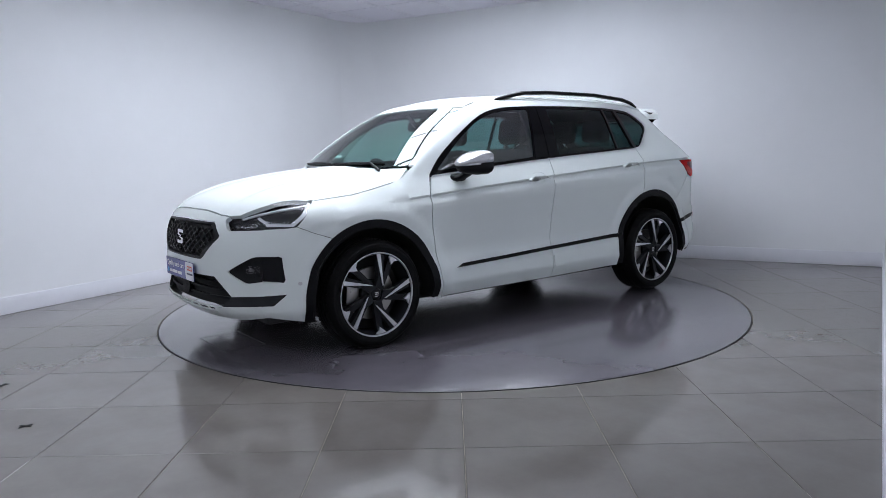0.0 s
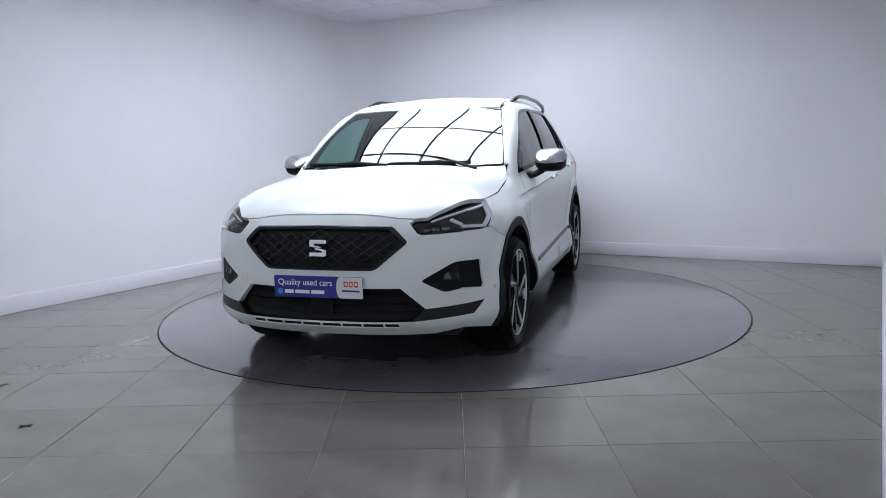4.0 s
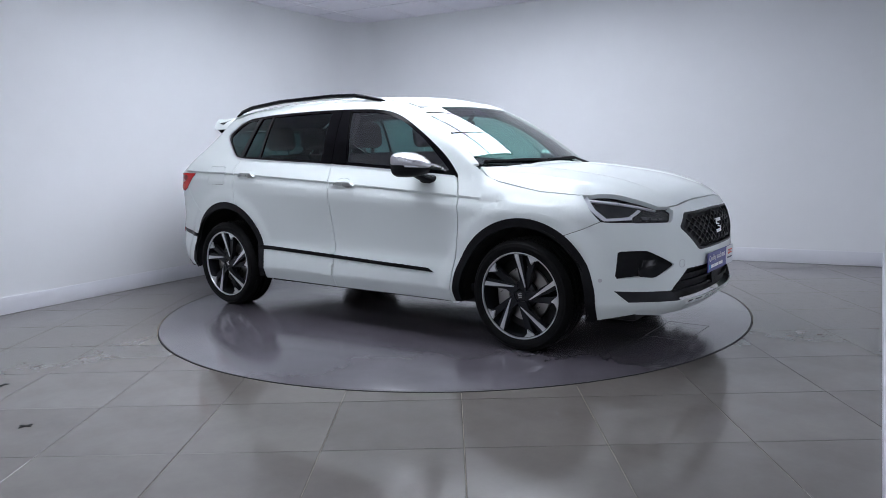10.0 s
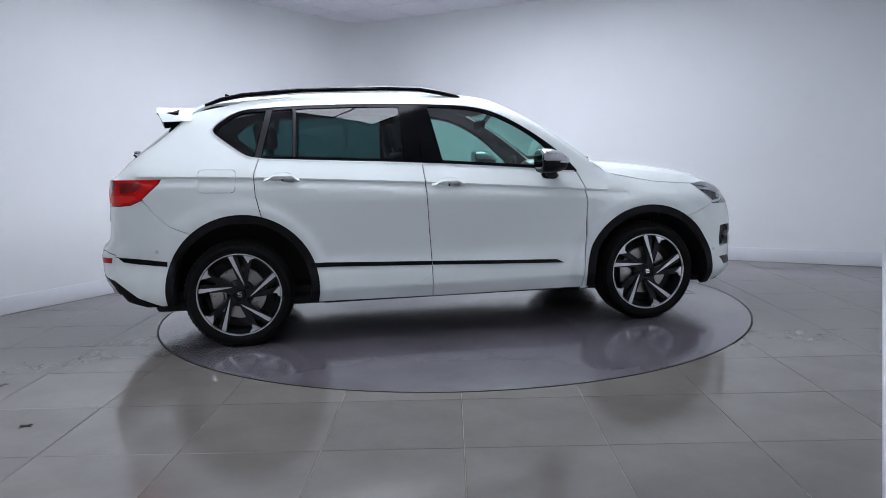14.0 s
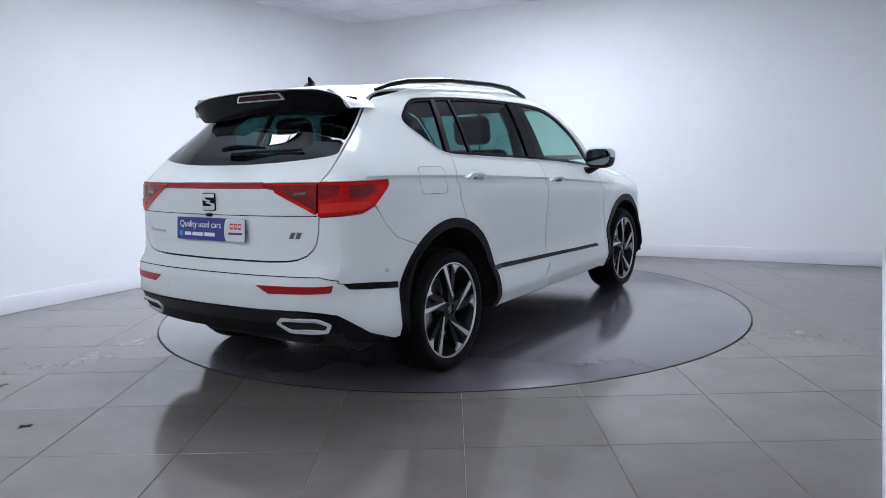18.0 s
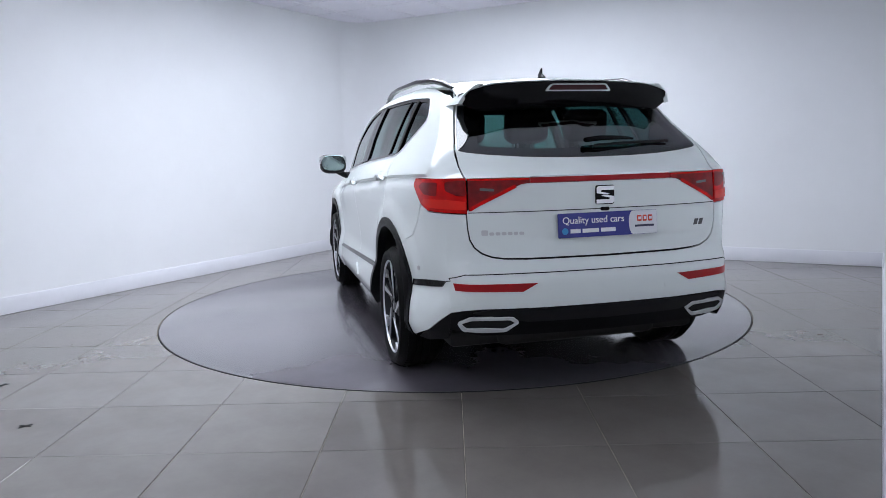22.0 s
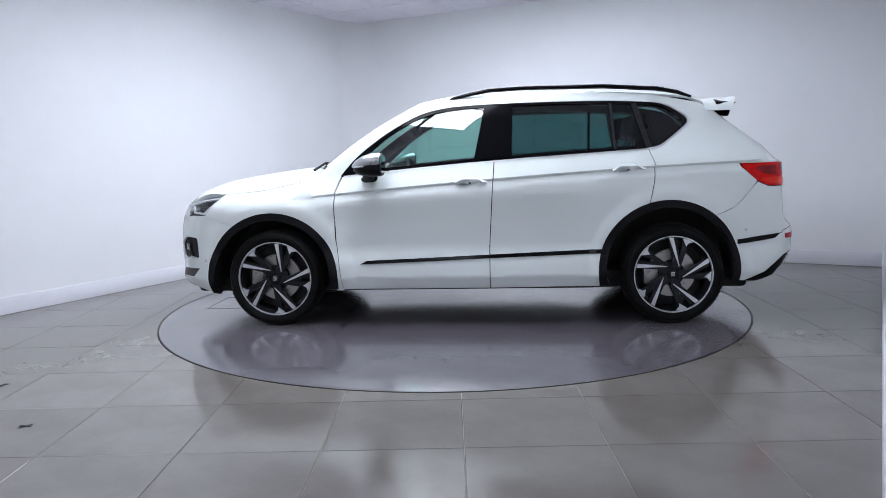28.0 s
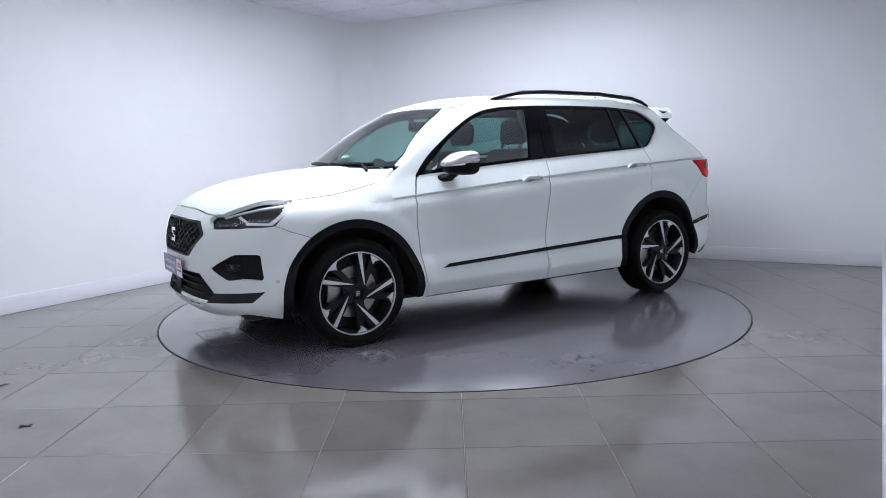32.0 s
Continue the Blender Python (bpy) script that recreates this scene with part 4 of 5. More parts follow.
def blob(stations, n=20):
    """A closed skin through oval rings: (centre, half sizes along two axes, the axes)."""
    V, Fc = [], []
    for c, a, b, ua, ub, p in stations:
        for q in range(n):
            t = 2 * math.pi * q / n
            ct, st = math.cos(t), math.sin(t)
            e = 2.0 / p
            V.append(Vector(c) + Vector(ua) * (a * math.copysign(abs(ct) ** e, ct)) + Vector(ub) * (b * math.copysign(abs(st) ** e, st)))
    m = len(stations)
    for i in range(m - 1):
        for q in range(n):
            w = (q + 1) % n
            Fc.append((i * n + q, i * n + w, (i + 1) * n + w, (i + 1) * n + q))
    Fc.append(tuple(range(n - 1, -1, -1)))
    Fc.append(tuple(range((m - 1) * n, m * n)))
    return V, Fc


def build_mirrors(car):
    ux, uz = (1, 0, 0), (0, 0, 1)
    # housing: rings along x from the glass forwards, centre on y
    def ring(x, y, z, a, b, p=3.0):
        return ((x, y, z), a, b, (0, 1, 0), (0, 0, 1), p)
    low = [ring(0.585, 0.962, 1.130, 0.098, 0.066), ring(0.60, 0.962, 1.130, 0.104, 0.072), ring(0.66, 0.962, 1.129, 0.103, 0.072, 2.8), ring(0.72, 0.955, 1.124, 0.090, 0.060, 2.5), ring(0.765, 0.945, 1.117, 0.062, 0.041, 2.2), ring(0.785, 0.938, 1.114, 0.025, 0.016, 2.0)]
    Vh, Fh = blob(low, 28)
    arm = tube([(0.72, 0.83, 1.035), (0.70, 0.865, 1.045), (0.685, 0.905, 1.065), (0.68, 0.94, 1.09)], [0.045, 0.042, 0.04, 0.04], 12, 0.55)
    foot = blob([((0.70, 0.77, 1.038), 0.07, 0.03, ux, uz, 2.5), ((0.70, 0.845, 1.04), 0.055, 0.026, ux, uz, 2.5)], 16)
    cap = [ring(0.588, 0.962, 1.166, 0.103, 0.044), ring(0.602, 0.962, 1.165, 0.109, 0.052), ring(0.66, 0.962, 1.163, 0.108, 0.052, 2.8), ring(0.722, 0.955, 1.153, 0.095, 0.044, 2.5), ring(0.772, 0.945, 1.139, 0.066, 0.028, 2.2), ring(0.795, 0.938, 1.131, 0.030, 0.011, 2.0)]
    Vc, Fc = blob(cap, 28)
    for s in (1, -1):
        m = new("door_mirror")
        m.parent = car
        m.matrix_basis = pose(-0.012, 0.018 * s, 0.0)
        flip = (lambda me: me) if s > 0 else mirrored
        part("housing", flip(mesh_of("housing", *joined((Vh, Fh), arm, foot))), BLACK_PLASTIC, m, "black mirror housing and arm")
        part("cap", flip(mesh_of("cap", Vc, Fc)), CAP_METAL, m, "brushed aluminium mirror cap")
        g = blob([((0.582, 0.962, 1.144), 0.092, 0.062, (0, 1, 0), uz, 3.0), ((0.580, 0.962, 1.144), 0.090, 0.060, (0, 1, 0), uz, 3.0)], 28)
        part("mirror_glass", flip(mesh_of("mirror_glass", *g)), MIRROR, m, "mirror glass")
        t = tube([(0.70, 1.062, 1.130), (0.755, 1.018, 1.126), (0.782, 0.965, 1.122)], 0.006, 6)
        part("indicator", flip(mesh_of("indicator", *t)), LAMP_WHITE, m, "slim indicator strip")


def build_roof_things(car):
    pts = [(-1.57, 0.562, 1.560), (-1.47, 0.572, 1.588), (-1.33, 0.588, 1.614), (-0.95, 0.606, 1.641), (-0.4, 0.606, 1.647), (-0.15, 0.605, 1.638), (-0.02, 0.602, 1.616), (0.10, 0.598, 1.590), (0.14, 0.596, 1.578)]
    pts = [(x, y - 0.012 * (i in (0, len(pts) - 1)), z - 0.004 * (i in (0, len(pts) - 1))) for i, (x, y, z) in enumerate(pts)]
    both("roof_rail", tube(pts, [0.010, 0.017, 0.019, 0.019, 0.019, 0.019, 0.019, 0.015, 0.008], 10, 0.85), BLACK_GLOSS, car, "black roof rail")
    up = ((1, 0, 0), (0, 1, 0), 2.0)
    fin = blob([((-1.440, 0, 1.595), 0.062, 0.026, *up), ((-1.490, 0, 1.616), 0.048, 0.017, *up), ((-1.470, 0, 1.640), 0.028, 0.008, *up), ((-1.485, 0, 1.662), 0.015, 0.004, *up), ((-1.490, 0, 1.670), 0.006, 0.003, *up)], 18)
    part("antenna", mesh_of("antenna", *fin), BLACK_GLOSS, car, "black shark-fin aerial")


def build_spoiler(car):
    sp = new("roof_spoiler")
    sp.parent = car
    half = lambda z: float(np.interp(z, [1.41, 1.45, 1.50, 1.53, 1.56], [0.603, 0.596, 0.568, 0.532, 0.485]))
    ys = [0.0, 0.15, 0.3, 0.40, 0.46, 0.50, 0.53, 0.555, 0.57, 0.578]
    def rings(pts_fn, k=1.0):
        V, n = [], None
        full = [-y * k for y in ys[::-1][:-1]] + [y * k for y in ys]
        for y in full:
            p = pts_fn(abs(y))
            n = len(p)
            for x, z in p:
                k1 = float(smooth(-1.70, -1.80, x))
                V.append((x, y * (1 + (half(z) / 0.578 - 1) * k1), z))
        Fc = []
        for i in range(len(full) - 1):
            for q in range(n):
                w = (q + 1) % n
                Fc.append((i * n + q, i * n + w, (i + 1) * n + w, (i + 1) * n + q))
        Fc.append(tuple(range(n - 1, -1, -1)))
        Fc.append(tuple(range((len(full) - 1) * n, len(full) * n)))
        return V, Fc
    tip = lambda a: (-1.925 + 0.045 * (a / 0.58) ** 2, 1.568 - 0.020 * (a / 0.58) ** 2 - 0.030 * max(0.0, (a - 0.45) / 0.128) ** 2.5)
    hem = lambda a: 1.432 - 0.018 * float(smooth(0.12, 0.46, a)) + 0.045 * float(smooth(0.48, 0.578, a))
    def top(a):
        tx, zt = tip(a)
        zf = z_at(-1.70, min(a, 0.53))
        return [(-1.685, zf - 0.004), (-1.80, zf * 0.5 + zt * 0.5 - 0.002), (tx + 0.03, zt + 0.003), (tx, zt - 0.003), (tx + 0.008, zt - 0.009), (-1.76, zt - 0.025)]
    def low(a):
        tx, zt = tip(a)
        zb = hem(a)
        return [(-1.74, zt - 0.014), (tx + 0.005, zt - 0.0085), (tx + 0.003, zt - 0.016), (tx + 0.040, zb + 0.016), (tx + 0.050, zb), (tx + 0.075, zb + 0.002), (-1.74, zb + 0.04)]
    part("spoiler_top", mesh_of("spoiler_top", *rings(top)), PAINT, sp, "white upper skin of the roof spoiler")
    part("spoiler_rear", mesh_of("spoiler_rear", *rings(low, 0.99)), BLACK_GLOSS, sp, "gloss black rear face of the roof spoiler")
    # side fins: from the edge of the rear face forwards to the pillar
    V, Fc = [], []
    zs = [1.452, 1.473, 1.49, 1.505, 1.52, 1.535, 1.548]
    for z in zs:
        y1 = float(from_side(np.array([-1.655]), np.array([z]))[0, 1]) + 0.001
        e0 = Vector((float(np.interp(z, [1.452, 1.48, 1.51, 1.55], [-1.836, -1.852, -1.868, -1.886])), half(z) + 0.004, z))
        e1 = Vector((-1.655, y1, z))
        for q in range(5):
            V.append(e0.lerp(e1, q / 4) + Vector((0, -0.004 * math.sin(math.pi * q / 4), 0)))
        for q in range(5):
            V.append(e0.lerp(e1, 1 - q / 4) + Vector((0.004, -0.03, 0)))
    for i in range(len(zs) - 1):
        for q in range(10):
            w = (q + 1) % 10
            Fc.append((i * 10 + q, i * 10 + w, (i + 1) * 10 + w, (i + 1) * 10 + q))
    Fc += [tuple(range(9, -1, -1)), tuple(range(10 * len(zs) - 10, 10 * len(zs)))]
    both("spoiler_end", (V, Fc), PAINT, sp)
    fr = rounded([(-0.185, 1.508), (0.185, 1.508), (0.155, 1.545), (-0.155, 1.545)], 0.012)
    fi = rounded([(-0.168, 1.514), (0.168, 1.514), (0.146, 1.539), (-0.146, 1.539)], 0.009)
    def flat(poly, x0, x1):
        n = len(poly)
        V = [(x0, y - 0.03, z) for y, z in poly] + [(x1 + (1.55 - z) * 0.30, y - 0.03, z) for y, z in poly]
        return V, [tuple(range(n)), tuple(range(2 * n - 1, n - 1, -1))] + [(i, i + n, (i + 1) % n + n, (i + 1) % n) for i in range(n)]
    part("brake_light_frame", mesh_of("brake_light_frame", *flat(fr, -1.88, -1.9245)), BADGE, sp, "thin bright surround")
    part("brake_light", mesh_of("brake_light", *flat(fi, -1.88, -1.9262)), RED_SMOKE, sp, "dark red high brake light")


def strip(points, width):
    """A band of even width along a line, as an outline."""
    P = [Vector(p) for p in points]
    L, R = [], []
    for i, p in enumerate(P):
        d = (P[min(i + 1, len(P) - 1)] - P[max(i - 1, 0)]).normalized()
        n = Vector((-d.y, d.x)) * width / 2
        L.append(tuple(p + n))
        R.append(tuple(p - n))
    return L + R[::-1]


def words(name, text, size, depth, material, parent, m, spread=1.0):
    """Raised lettering, centred at its left end, in the plane of m."""
    cu = bpy.data.curves.new(name, "FONT")
    cu.body, cu.size, cu.extrude, cu.space_character = text, size, depth, spread
    cu.align_y = "CENTER"
    tmp = new(name + "_line", cu)
    dg = bpy.context.evaluated_depsgraph_get()
    me = bpy.data.meshes.new_from_object(tmp.evaluated_get(dg))
    bpy.data.objects.remove(tmp)
    bpy.data.curves.remove(cu)
    ob = part(name, me, None, parent, m=m)
    me.materials.clear()
    me.materials.append(material)
    return ob


def build_number_plate(car, m):
    """A dealer's show plate, lettered, lying in the local x (right) and y (up) plane with z outwards."""
    p = new("show_plate")
    p.parent = car
    p.matrix_basis = m
    W, H, T = 0.26, 0.058, 0.003
    def slab(poly, z0, z1):
        n = len(poly)
        return [(x, y, z0) for x, y in poly] + [(x, y, z1) for x, y in poly], [tuple(range(n - 1, -1, -1)), tuple(range(n, 2 * n))] + [(i, (i + 1) % n, (i + 1) % n + n, i + n) for i in range(n)]
    def flat(name, poly, z, material, label=""):
        part(name, mesh_of(name, *slab(poly, z, z + 0.0009), False), material, p, label)
    part("plate", mesh_of("plate", *slab(rounded([(-W, -H), (W, -H), (W, H), (-W, H)], 0.006), -0.004, 0.0), False), BLUE, p, "blue plate")
    right = [(W - 0.001, H - 0.001)] + [(0.108 + 0.022 * (1 - math.cos(radians(90 - 15 * i))), (H - 0.001) * math.sin(radians(90 - 15 * i))) for i in range(13)] + [(W - 0.001, -H + 0.001)]
    flat("white_field", right[::-1], 0.0002, WHITE_PLATE, "white end of the plate")
    words("lettering", "Quality used cars", 0.047, 0.0006, WHITE_INK, p, pose(-0.238, 0.022, 0.0006), 0.98)
    # a small round mark and a line of unreadable writing as bars
    flat("mark", [(-0.225 + 0.016 * math.cos(radians(20 * i)), -0.027 + 0.016 * math.sin(radians(20 * i))) for i in range(18)], 0.0004, SKY_INK)
    x = -0.198
    for wd in (0.052, 0.085, 0.078):
        flat("writing_bar", [(x, -0.037), (x + wd, -0.037), (x + wd, -0.018), (x, -0.018)], 0.0004, WHITE_INK)
        x += wd + 0.010
    x = 0.152
    for wd in (0.024, 0.022, 0.024):
        flat("writing_bar", rounded([(x, 0.004), (x + wd, 0.004), (x + wd, 0.034), (x, 0.034)], 0.006), 0.0012, RED_INK)
        flat("writing_bar", [(x + 0.006, 0.013), (x + wd - 0.003, 0.013), (x + wd - 0.003, 0.026), (x + 0.006, 0.026)], 0.0016, WHITE_PLATE)
        x += wd + 0.006
    flat("writing_bar", [(0.140, -0.022), (0.242, -0.022), (0.242, -0.012), (0.140, -0.012)], 0.0012, DARK_INK)


def emblem(s, depth=0.006):
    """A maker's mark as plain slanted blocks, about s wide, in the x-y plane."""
    polys = [[(-0.5, 0.1), (0.1, 0.0), (0.24, 0.06), (-0.24, 0.17), (-0.24, 0.27), (0.5, 0.27), (0.5, 0.5), (-0.42, 0.5), (-0.5, 0.42)],
             [(0.5, -0.1), (-0.1, 0.0), (-0.24, -0.06), (0.24, -0.17), (0.24, -0.27), (-0.5, -0.27), (-0.5, -0.5), (0.42, -0.5), (0.5, -0.42)]]
    out = []
    for p in polys:
        n = len(p)
        out.append(([(x * s, y * s * 0.9, 0) for x, y in p] + [(x * s, y * s * 0.9, depth) for x, y in p],
                    [tuple(range(n - 1, -1, -1)), tuple(range(n, 2 * n))] + [(i, (i + 1) % n, (i + 1) % n + n, i + n) for i in range(n)]))
    return joined(*out)


FACE_FRONT = Matrix(((0, 0, 1, 0), (1, 0, 0, 0), (0, 1, 0, 0), (0, 0, 0, 1)))
FACE_BACK = Matrix(((0, 0, -1, 0), (-1, 0, 0, 0), (0, 1, 0, 0), (0, 0, 0, 1)))


def build_grilles(car, grille, slot):
    g = new("front_grille")
    g.parent = car
    c = Vector((0, 0.715))
    inner = [(c.x + (u - c.x) * 0.945, c.y + (v - c.y) * 0.90) for u, v in grille]
    part("frame", mesh_of("frame", *sheet(grille, from_front, 0.03, [inner], lift=0.003, depth=0.03)), GREY_PLASTIC, g, "dark grey grille frame")
    part("backing", mesh_of("backing", *sheet(inner, from_front, 0.05, lift=-0.03, depth=0.0)), DARK, g)
    bright = [(-0.40, 0.832), (0.0, 0.840), (0.40, 0.832), (0.40, 0.8265), (0.0, 0.8345), (-0.40, 0.8265)]
    part("top_strip", mesh_of("top_strip", *sheet(bright, from_front, 0.03, lift=0.006, depth=0.012)), CHROME, g, "thin chrome strip")
    # diamond mesh: crossing zigzag bars
    bars = []
    nx, pz = 17, 0.048
    for row in range(-1, 6):
        z0 = 0.607 + row * pz
        for s in (1, -1):
            pts = []
            for i in range(-nx, nx + 1):
                y = i * 0.036
                z = z0 + (pz / 2 if (i % 4 in (0,)) else -pz / 2 if i % 4 == 2 else 0) * s
                pts.append((y, z))
            runs, run = [], []
            for p in pts:
                if inside(inner, [p])[0]:
                    run.append(p)
                elif run:
                    runs.append(run)
                    run = []
            if run:
                runs.append(run)
            for r in runs:
                if len(r) > 1:
                    bars.append(strip(r, 0.0055))
    part("mesh", mesh_of("mesh", *joined(*[sheet(b, from_front, 0.03, lift=-0.006, depth=0.012) for b in bars])), MESH, g, "black diamond mesh")
    x = x_front(0.0, 0.722)
    part("emblem", mesh_of("emblem", *emblem(0.098, 0.012), True, 25), CHROME, g, "chrome maker's mark", m=Matrix.Translation((x - 0.004, 0.0, 0.722)) @ FACE_FRONT @ pose(0, 0, 0, -6))
    # lower intake
    l = new("lower_intake")
    l.parent = car
    lowm = [(-0.44, 0.505), (0.44, 0.505), (0.56, 0.395), (0.50, 0.332), (-0.50, 0.332), (-0.56, 0.395)]
    part("backing", mesh_of("backing", *sheet(lowm, from_front, 0.05, lift=-0.05, depth=0.0)), DARK, l)
    for z in (0.385, 0.425, 0.465):
        w = 0.52 - (z - 0.40) * 0.9
        part("bar", mesh_of("bar", *sheet([(-w, z - 0.006), (w, z - 0.006), (w, z + 0.006), (-w, z + 0.006)], from_front, 0.04, lift=-0.025, depth=0.02)), BLACK_PLASTIC, l)
    part("radar_cover", mesh_of("radar_cover", *sheet(rounded([(-0.065, 0.37), (0.065, 0.37), (0.065, 0.455), (-0.065, 0.455)], 0.01), from_front, 0.03, lift=-0.016, depth=0.03)), BLACK_PLASTIC, l, "black radar cover")
    # dark corner blades run round to the sides
    bl = [(0.498, 0.330), (0.565, 0.395), (Y_FRONT, 0.405), (Y_FRONT, 0.345)]
    for s in (1, -1):
        pts = bl if s > 0 else turned(bl)
        part("blade", mesh_of("blade", *sheet(pts, from_front, 0.025, lift=-0.004, depth=0.02)), GREY_PLASTIC, l, "dark grey corner blade")
    sd = [(x_front(Y_FRONT, z), z) for z in np.linspace(0.345, 0.405, 5)] + [(1.972, 0.414), (2.040, 0.347)]
    both("blade", sheet(sd, from_side, 0.02, lift=-0.004, depth=0.02), GREY_PLASTIC, l, "dark grey corner blade")
    part("splitter_backing", mesh_of("splitter_backing", *sheet(slot, from_front, 0.03, lift=-0.012, depth=0.0)), DARK, l)
    for i in range(-3, 4):
        y = i * 0.118
        part("splitter_rib", mesh_of("splitter_rib", *sheet([(y - 0.004, 0.295), (y + 0.004, 0.295), (y + 0.004, 0.322), (y - 0.004, 0.322)], from_front, 0.02, lift=-0.002, depth=0.008)), PAINT, l)
    # corner lamps
    for s in (1, -1):
        f = new("fog_lamp")
        f.parent = car
        flip = (lambda q: q) if s > 0 else mirrored
        a = rounded([(0.545, 0.545), (0.70, 0.635), (Y_FRONT, 0.638), (Y_FRONT, 0.488), (0.66, 0.475)], [0.02, 0.02, 0, 0, 0.02])
        b = [(x_front(Y_FRONT, z), z) for z in (0.488, 0.53, 0.58, 0.638)] + [(2.0, 0.637), (1.985, 0.63), (1.975, 0.50), (1.985, 0.482)]
        part("surround", flip(mesh_of("surround", *joined(sheet(a, from_front, 0.025, lift=-0.012, depth=0.0, dents=lambda u, v: -0.022 * np.clip(dist_to(a[:6] + a[-6:], np.stack([u, v], 1)) / 0.03, 0, 1)), sheet(b, from_side, 0.025, lift=-0.012, depth=0.0, dents=lambda u, v: -0.02 * np.clip((u - 1.98) / 0.04, 0, 1))))), BLACK_PLASTIC, f, "black lamp surround")
        lens = rounded([(0.655, 0.535), (0.728, 0.535), (0.728, 0.582), (0.655, 0.582)], 0.015)
        part("lens", flip(mesh_of("lens", *sheet(lens, from_front, 0.015, lift=-0.016, depth=0.02))), GLASS_LAMP, f, "clear lamp lens")
        inn = rounded([(0.668, 0.546), (0.715, 0.546), (0.715, 0.572), (0.668, 0.572)], 0.01)
        part("reflector", flip(mesh_of("reflector", *sheet(inn, from_front, 0.01, lift=-0.024, depth=0.01))), GREY_METAL, f)


def build_headlamps(car):
    under = [(x, float(hood_side(x)), z_at(x, float(hood_side(x))) - 0.003) for x in (2.12, 2.08, 2.04, 2.0, 1.96, 1.92, 1.885, 1.85, 1.82, 1.79, 1.765)]
    over_f = [(y, z) for x, y, z in under if y < Y_FRONT - 0.004]
    over_s = [(x, z) for x, y, z in under if y > Y_FRONT + 0.002]
    z_top = float(np.interp(Y_FRONT, [y for x, y, z in under], [z for x, y, z in under]))
    a = [(Y_FRONT, 0.797), (0.60, 0.790), (0.548, 0.789), (0.530, 0.797), (0.486, 0.846), (0.503, 0.859)] + over_f + [(Y_FRONT, z_top)]
    b = [(x_front(Y_FRONT, z), z) for z in (0.795, 0.83, 0.87, 0.90, z_top)] + over_s + [(1.758, 0.946), (1.801, 0.905), (1.896, 0.808), (1.95, 0.798)]
    tri_f = strip([(Y_FRONT, 0.832), (0.70, 0.852), (0.675, 0.866)], 0.013)
    tri_t = strip([(Y_FRONT, 0.908), (0.66, 0.886), (0.585, 0.858)], 0.007)
    side_b = strip([(1.775, 0.942), (1.85, 0.872), (1.925, 0.812)], 0.020)
    side_l = strip([(1.925, 0.815), (x_front(Y_FRONT, 0.82), 0.822)], 0.016)
    side_t = strip([(1.80, 0.930), (1.90, 0.918), (x_front(Y_FRONT, 0.91), 0.909)], 0.008)
    for s in (1, -1):
        h = new("headlamp")
        h.parent = car
        flip = (lambda q: q) if s > 0 else mirrored
        part("lens", flip(mesh_of("lens", *joined(sheet(a, from_front, 0.025, lift=-0.002, depth=0.0), sheet(b, from_side, 0.025, lift=-0.002, depth=0.0)))), GLASS_LAMP, h, "clear headlamp cover")
        part("housing", flip(mesh_of("housing", *joined(sheet(a, from_front, 0.03, lift=-0.045, depth=0.0), sheet(b, from_side, 0.03, lift=-0.045, depth=0.0)))), GREY_PLASTIC, h, "dark grey headlamp housing")
        part("light_strip", flip(mesh_of("light_strip", *joined(*[sheet(q, from_front, 0.012, lift=-0.014, depth=0.012) for q in (tri_f, tri_t)], *[sheet(q, from_side, 0.012, lift=-0.014, depth=0.012) for q in (side_b, side_l, side_t)]))), LAMP_WHITE, h, "white arrow-shaped daytime light strip")
        for u, v, w in ((0.664, 0.822, 0.019), (0.616, 0.820, 0.018), (0.572, 0.818, 0.015)):
            q = rounded([(u - w, v - w * 0.55), (u + w, v - w * 0.55), (u + w, v + w * 0.55), (u - w, v + w * 0.55)], 0.006)
            part("reflector", flip(mesh_of("reflector", *sheet(q, from_front, 0.008, lift=-0.026, depth=0.012, dents=lambda x, y, u=u, v=v, w=w: -0.012 * np.clip(1 - ((x - u) / w) ** 2 - ((y - v) / w / 0.6) ** 2, 0, 1)))), GREY_METAL, h)


def build_tail_lights(car):
    body_b = [(0.660, 0.923), (Y_BACK, 0.928), (Y_BACK, 1.086), (0.660, 1.086)]
    body_s = [(x_back(Y_BACK, z), z) for z in (0.928, 0.96, 1.0, 1.04, 1.086)] + [(-1.845, 1.083), (-1.848, 1.064), (-1.955, 0.966), (-2.03, 0.934)]
    gate = [(0.652, 1.084), (0.37, 1.082), (0.37, 1.060), (0.42, 1.052), (0.60, 0.972), (0.652, 0.932)]
    low_g = strip([(0.435, 1.047), (0.60, 0.968), (0.648, 0.940)], 0.016)
    low_b = [(0.664, 0.940), (Y_BACK, 0.945), (Y_BACK, 0.990), (0.664, 0.978)]
    low_s = [(x_back(Y_BACK, z), z) for z in (0.945, 0.97, 0.990)] + [(-2.0, 0.990), (-1.975, 0.972), (-2.03, 0.950)]
    for s in (1, -1):
        t = new("tail_light")
        t.parent = car
        flip = (lambda q: q) if s > 0 else mirrored
        part("outer_lens", flip(mesh_of("outer_lens", *joined(sheet(body_b, from_back, 0.025, lift=0.004, depth=0.02), sheet(body_s, from_side, 0.025, lift=0.004, depth=0.02)))), RED_LENS, t, "bright red lamp lens")
        dk = rounded([(0.662, 1.005), (0.70, 1.005), (Y_BACK, 1.03), (Y_BACK, 1.072), (0.662, 1.078)], 0.012)
